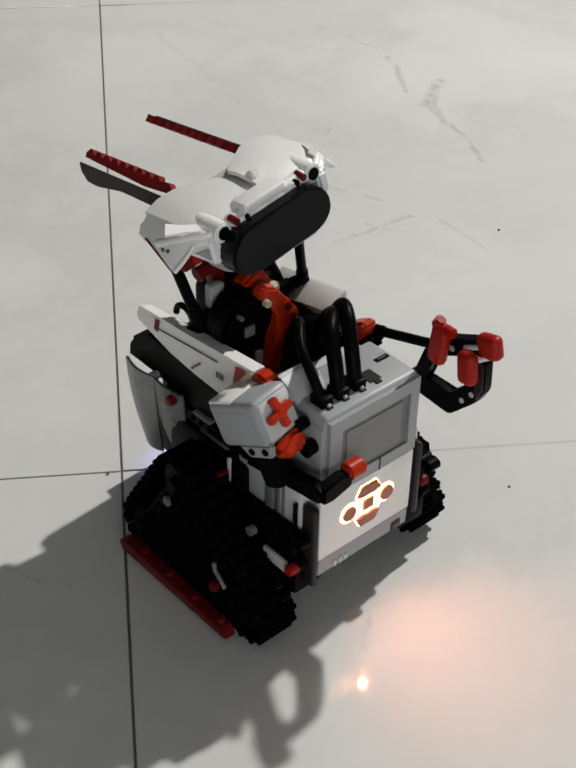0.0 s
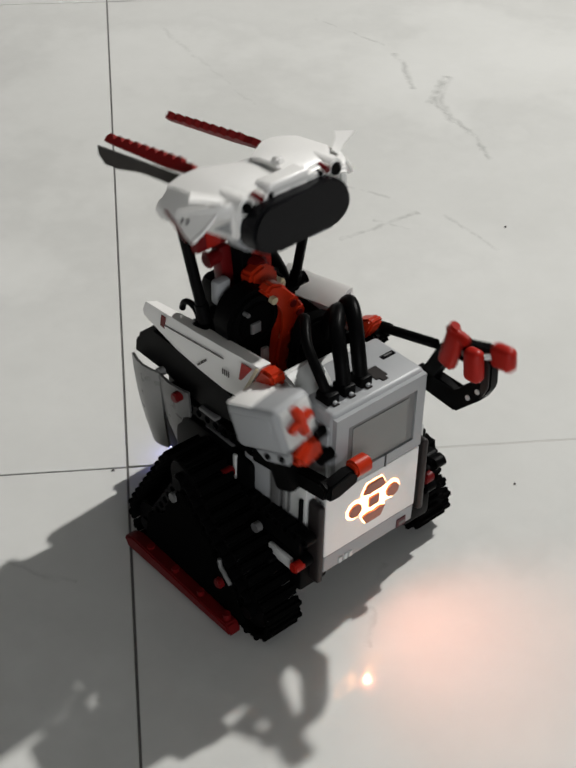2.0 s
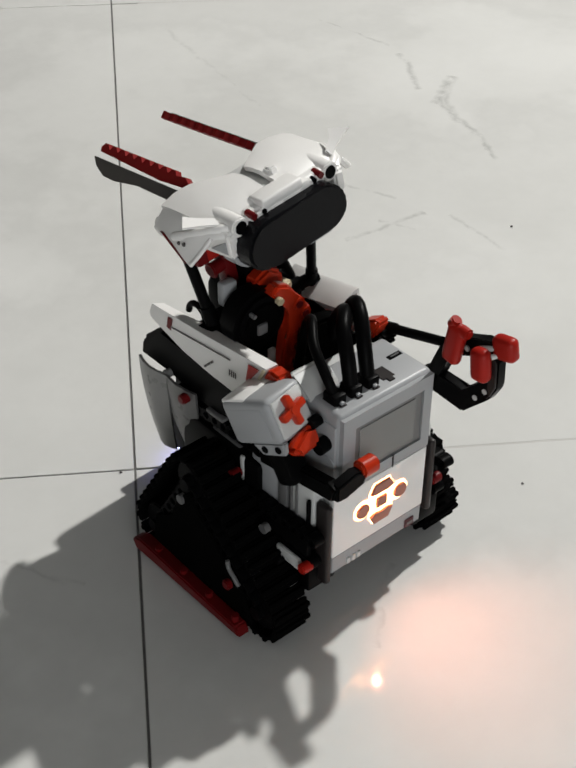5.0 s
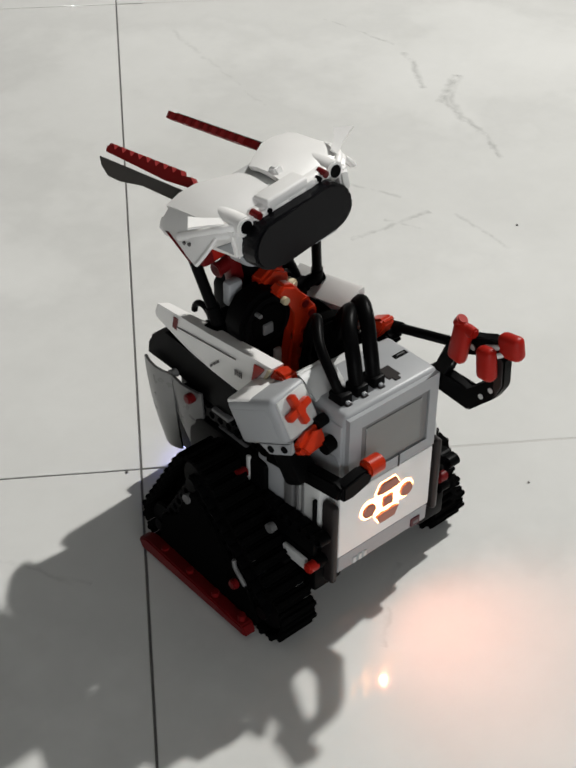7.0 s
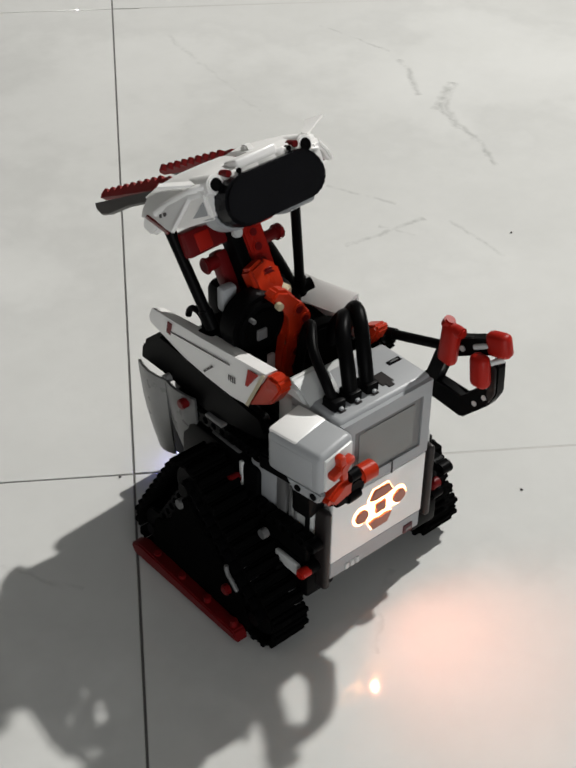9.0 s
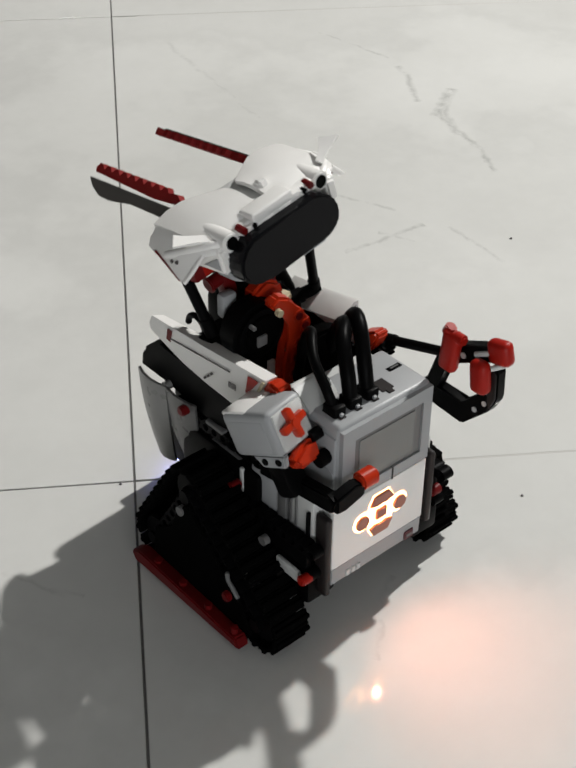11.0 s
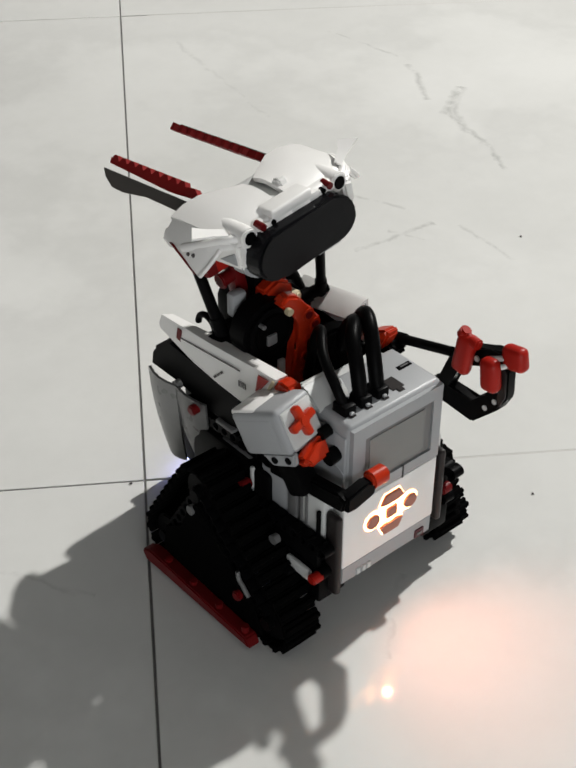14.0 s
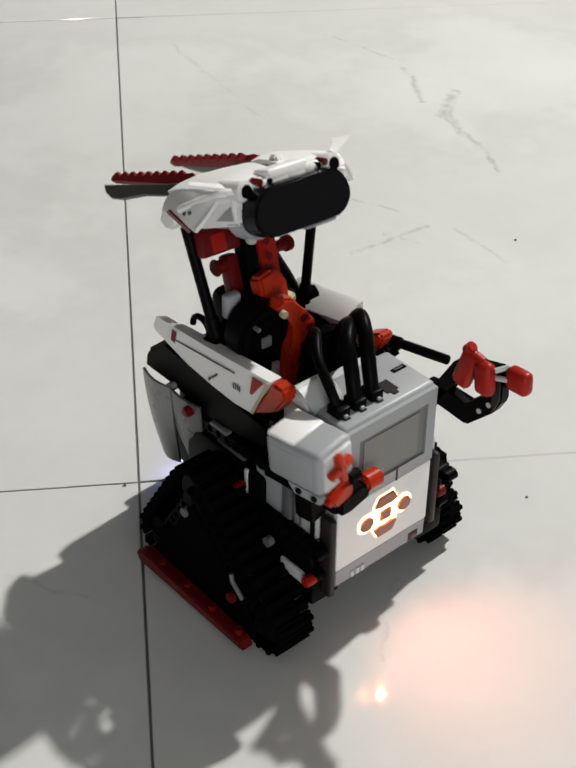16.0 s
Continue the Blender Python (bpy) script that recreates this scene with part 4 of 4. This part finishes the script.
def build_motor_arm():
    """Grey motor box with a red cross in front; the joint is at its lower end."""
    W, L0, L1, Z0, Z1 = 0.0145, -0.0100, -0.0490, 0.0450, 0.0735
    bm = box((-W, L1, Z0), (W, L0, Z1), 0.0042, 4)
    motor = part("arm_motor", bm, GREY, robot, "light grey motor box with a red cross wheel")
    part("motor_cap", box((-W + 0.0015, -0.0305, Z1 - 0.003), (W - 0.0015, L0 - 0.0005, Z1 + 0.0006), 0.0016), WHITE, motor, "white rear cap")
    part("motor_side", box((-W - 0.0004, L1 + 0.006, Z0 + 0.004), (-W + 0.002, L0 - 0.003, Z1 - 0.005), 0.001), GREY, motor)
    part("motor_side", box((W - 0.002, L1 + 0.006, Z0 + 0.004), (W + 0.0004, L0 - 0.004, Z1 - 0.005), 0.001), MIDGREY, motor)
    part("motor_nose", box((-W + 0.003, L1 - 0.0012, Z0 + 0.003), (W - 0.003, L1 + 0.003, Z1 - 0.003), 0.001), PALE, motor)
    cross = bmesh.new()
    for k in range(4):
        a = math.radians(-10 + 90 * k)
        arm_bm = box((-0.0023, -0.0026, 0), (0.0023, 0.0026, 0.0094), 0.0012)
        join(cross, arm_bm, Matrix.Translation((-0.0015, L1 - 0.0036, 0.0615)) @ pose(0, 0, 0, 0, math.degrees(a), 0))
    join(cross, cyl((-0.0015, L1 - 0.0066, 0.0615), (-0.0015, L1 - 0.001, 0.0615), 0.0038, 14, bevel=0.0008))
    part("cross_wheel", cross, ORANGE, motor, "red four-armed wheel")
    part("lug_plate", prism([(L1 + 0.002, Z0 - 0.0062), (L1 + 0.020, Z0 - 0.0062), (L1 + 0.026, Z0 + 0.002), (L1 - 0.001, Z0 + 0.002)], "x", -W + 0.0005, -W + 0.0045, 0.001), GREY, motor)
    # black discs on the plate stand in for shaded holes
    for y in (L1 + 0.0055, L1 + 0.0165):
        part("lug_hole_shade", cyl((-W - 0.0002, y, Z0 - 0.002), (-W + 0.001, y, Z0 - 0.002), 0.0022, 12), BLACK, motor)
    part("red_wedge", prism([(-0.012, Z0 - 0.003), (0.002, Z0 + 0.003), (0.010, Z0 + 0.001), (0.009, Z0 - 0.0105), (-0.008, Z0 - 0.0105)], "y", L1 - 0.0045, L1 + 0.005, 0.0026), ORANGE, motor, "red wedge under the motor")
    part("wedge_axle", cyl((0.007, L1 - 0.002, Z0 + 0.002), (0.014, L1 - 0.003, Z0 + 0.002), 0.0036, 12), BLACK, motor)
    part("wedge_axle", cyl((0.006, L1 - 0.001, Z0 - 0.013), (0.015, L1 - 0.002, Z0 - 0.013), 0.0046, 12), BLACK, motor)
    part("swing_link", box((-0.008, -0.036, 0.014), (0.008, -0.022, Z0 + 0.002), 0.003), BLACK, motor)
    motor.location = ARM_AT
    return motor


def build_jaw():
    """Upper claw finger: rises from its joint, then runs forward; red lobes on its near side."""
    def P(y, z):
        return (y - JAW_AT.y, z - JAW_AT.z)
    bm = prism([P(0.0250, 0.1240), P(0.0125, 0.1610), P(0.004, 0.1690), P(-0.0160, 0.1780), P(-0.0290, 0.1820), P(-0.0300, 0.1730), P(-0.0150, 0.1660), P(0.0020, 0.1580), P(0.0065, 0.1520), P(0.0165, 0.1190)], "x", -0.004, 0.004, 0.0012)
    jaw = part("upper_jaw", bm, BLACK, robot, "black upper claw finger with red tips")

    def at(x, y, z):
        return Matrix.Translation((x, *P(y, z)))
    a = box((-0.004, -0.0062, -0.0140), (0.004, 0.0062, 0.0140), 0.0038, 3)
    a.transform(at(-0.008, -0.0005, 0.1690) @ pose(0, 0, 0, 6, 0, 0))
    join(a, cyl((-0.008, *P(-0.0030, 0.1800)), (-0.008, *P(-0.0105, 0.1795)), 0.0036, 12, bevel=0.001))
    join(a, cyl((-0.008, *P(0.0030, 0.1790)), (-0.008, *P(0.0000, 0.1850)), 0.0036, 12, bevel=0.001))
    part("claw_tip", a, RED, jaw, "red lobed claw tip")
    b = box((-0.0045, -0.0078, -0.0074), (0.0045, 0.0078, 0.0074), 0.0036, 3)
    b.transform(at(-0.001, -0.0310, 0.1800) @ pose(0, 0, 0, -14, 0, 0))
    part("claw_tip", b, RED, jaw, "red claw tip")
    part("axle", cyl((-0.0055, *P(-0.0170, 0.1735)), (-0.0035, *P(-0.0270, 0.1785)), 0.0017, 10), PALE, jaw)
    # pale solid disc in place of a hole
    part("pin_hole_disc", cyl((-0.0048, *P(-0.0070, 0.1670)), (-0.0035, *P(-0.0070, 0.1670)), 0.0019, 10), PALE, jaw)
    jaw.location = JAW_AT
    return jaw


def build_rod(length, r, name="linkage_rod"):
    """A rod along +x from its lower joint."""
    bm = cyl((0, 0, 0), (length, 0, 0), r, 12)
    join(bm, cyl((-0.004, 0, 0), (0.008, 0, 0), r * 1.25, 12))
    return part(name, bm, BLACK, robot, "black linkage rod")


head = build_head()
arm_motor = build_motor_arm()
upper_jaw = build_jaw()
rod_left, rod_right = build_rod(0.064, 0.0034), build_rod(0.084, 0.0031)
crank_bar = build_rod(0.020, 0.0040, "crank_bar")
push_rod = build_rod(0.046, 0.0030, "push_rod")


# ---- floor tiles, last ----
def build_tiles():
    g = 0.0014
    tile_bm = box((g / 2, g / 2, -0.010), (TILE - g / 2, TILE - g / 2, 0.0), 0.0004, 1)
    first = None
    n = int(ROOM / TILE)
    for i in range(-n, n):
        for j in range(-n, n):
            if first is None:
                first = ob = finish("tile", tile_bm, MARBLE, floor)
            else:
                ob = new("tile", first.data)
                ob.parent = floor
            ob.matrix_basis = Matrix.Translation((i * TILE, j * TILE, 0))


build_tiles()


# ---- crumbs on the floor ----
def build_crumbs():
    for k, (x, y, r) in enumerate(((0.18, 0.007, 0.0011), (0.425, 0.236, 0.0013), (-0.085, 0.345, 0.001), (-0.02, 0.192, 0.0012))):
        bm = bmesh.new()
        bmesh.ops.create_icosphere(bm, subdivisions=2, radius=r)
        for v in bm.verts:
            v.co *= 0.8 + 0.4 * noise.noise(v.co * 900 + Vector((k, 0, 0)))
            v.co.z *= 0.6
        low = min(v.co.z for v in bm.verts)
        ob = finish("crumb", bm, PRINT, None)
        ob.location = (x, y, -low)
        tagged(ob, "tiny dark crumb lying on the marble floor", "crumb", group="crumbs on the floor")


build_crumbs()


# ---- the dance: head pitch and roll, arm pitch, jaw lift (-1 low, 0 middle, 1 high) ----
STATES = {
    "A": (-9.0, -10.2, -27.0, 0.0), "F": (-8.4, -7.9, -27.0, -0.15), "B": (-22.4, 5.6, -2.6, -0.75), "C": (-25.8, -21.6, -18.0, 1.0),
    "D": (-31.2, -7.2, 1.0, 0.45), "G": (-30.0, -0.7, 1.0, 0.15), "E": (-15.3, 3.2, -14.0, -0.72)}
DANCE = [
    (0.0, "A"), (0.3, "A"), (0.4, "A", "B", 0.55), (0.5, "B", "E", 0.1), (0.8, "B", "E", 0.1), (0.9, "B", "F", 0.5), (1.0, "F", "E", 0.15), (1.1, "F"), (1.2, "A"),
    (1.4, "A", "C", 0.1), (1.5, "F", "E", 0.7), (1.6, "E"), (1.9, "E"), (2.0, "E", "A", 0.4), (2.1, "A"), (2.3, "A"), (2.4, "A", "C", 0.25), (2.5, "A", "C", 0.9),
    (2.6, "C"), (2.8, "C"), (2.9, "C", "A", 0.4), (3.0, "A", "C", 0.3), (3.1, "A", "C", 0.15), (3.2, "A", "E", 0.5), (3.3, "E"), (3.5, "E"), (3.6, "E", "F", 0.5), (3.7, "F"),
    (4.0, "F"), (4.1, "F", "B", 0.4), (4.2, "B"), (4.6, "B"), (4.9, "F"), (5.4, "F"), (5.7, "B"), (6.3, "B"), (6.6, "B"), (6.7, "B", "F", 0.4), (6.8, "F", "E", 0.2), (6.9, "F"),
    (7.1, "F"), (7.2, "A"), (7.3, "A", "C", 0.6), (7.4, "C", "D", 0.4), (7.5, "D", "G", 0.5), (7.6, "B"), (7.7, "B"), (7.8, "B", "F", 0.6), (7.9, "F"), (8.3, "F"),
    (8.4, "A", "C", 0.4), (8.5, "C"), (8.7, "C"), (8.8, "C", "D", 0.35), (8.9, "D"), (9.0, "G"), (9.2, "G"), (9.5, "G"), (9.8, "B"), (10.2, "B"), (10.5, "F"), (10.9, "A"),
    (11.2, "A", "C", 0.5), (11.3, "C", "A", 0.2), (11.4, "C"), (11.5, "C", "D", 0.35), (11.6, "D"), (11.7, "D"), (11.8, "D", "B", 0.7), (11.9, "B", "E", 0.6), (12.0, "E", "F", 0.05),
    (12.1, "F", "E", 0.15), (12.2, "F"), (12.5, "F"), (12.6, "A", "C", 0.35), (12.7, "C"), (13.0, "C"), (13.1, "C", "D", 0.5), (13.2, "D"), (13.5, "D"), (13.6, "B", "E", 0.4),
    (13.7, "E"), (13.8, "E"), (13.9, "E", "F", 0.7), (14.0, "F"), (14.1, "F"), (14.2, "F", "B", 0.6), (14.3, "B"), (15.1, "B"), (15.2, "B", "F", 0.3), (15.3, "F", "B", 0.2),
    (15.4, "F"), (15.7, "F"), (15.8, "F", "B", 0.55), (15.9, "B", "E", 0.4), (16.0, "B")]


# head pitch and roll fitted to the camera's view at these times
FITTED = {0.5: (-21.2, 5.5), 1.0: (-8.9, -6.4), 1.5: (-10.0, -1.9), 2.0: (-9.7, 0.4), 2.5: (-22.5, -18.1), 3.0: (-13.8, -12.9), 4.0: (-8.3, -7.4), 7.5: (-29.9, -4.9),
         8.5: (-20.9, -22.0), 9.0: (-30.2, -1.0), 11.5: (-28.0, -18.4), 12.0: (-16.6, 1.6), 13.0: (-22.0, -21.9), 13.5: (-32.4, -5.5)}


def motions():
    heads, arms, jaws, lefts, rights, cranks, pushes = [], [], [], [], [], [], []
    for t, a, *more in DANCE:
        s = STATES[a]
        if more:
            s = [u + (v - u) * more[1] for u, v in zip(s, STATES[more[0]])]
        pitch, roll, swing, lift = s
        pitch, roll = FITTED.get(t, (pitch, roll))
        hm = Matrix.Translation(HEAD_AT) @ pose(0, 0, 0, pitch, roll, 2.0)
        heads.append((t, hm))
        arms.append((t, Matrix.Translation(ARM_AT) @ pose(0, 0, 0, 0, -2.6, 8.7) @ pose(0, 0, 0, swing, 0, 0)))
        jm = Matrix.Translation(JAW_AT) @ pose(0, 0, 0, -14.0 * lift, 0, 0)
        jaws.append((t, jm))
        lefts.append((t, along((-0.003, 0.110, 0.165), hm @ Vector((-0.0405, 0.003, 0.0350)), (0, 1, 0))))
        swung = max(0.0, min(1.0, (-1.0 - roll) / 9.0))
        knee = Vector((0.0670 + 0.0120 * swung, 0.110, 0.1590))
        cranks.append((t, along((0.0560 + 0.006 * swung, 0.113, 0.1560), knee, (0, 1, 0))))
        rights.append((t, along(knee, hm @ Vector((0.0300, -0.0275, 0.0450)), (0, 1, 0))))
        pushes.append((t, along((0.0885, 0.0560, 0.1455), jm @ Vector((-0.002, 0.0120 - JAW_AT.y, 0.1590 - JAW_AT.z)), (1, 0, 0))))
    for thing, rows in ((head, heads), (arm_motor, arms), (upper_jaw, jaws), (rod_left, lefts), (rod_right, rights), (crank_bar, cranks), (push_rod, pushes)):
        walk(thing, rows)


motions()
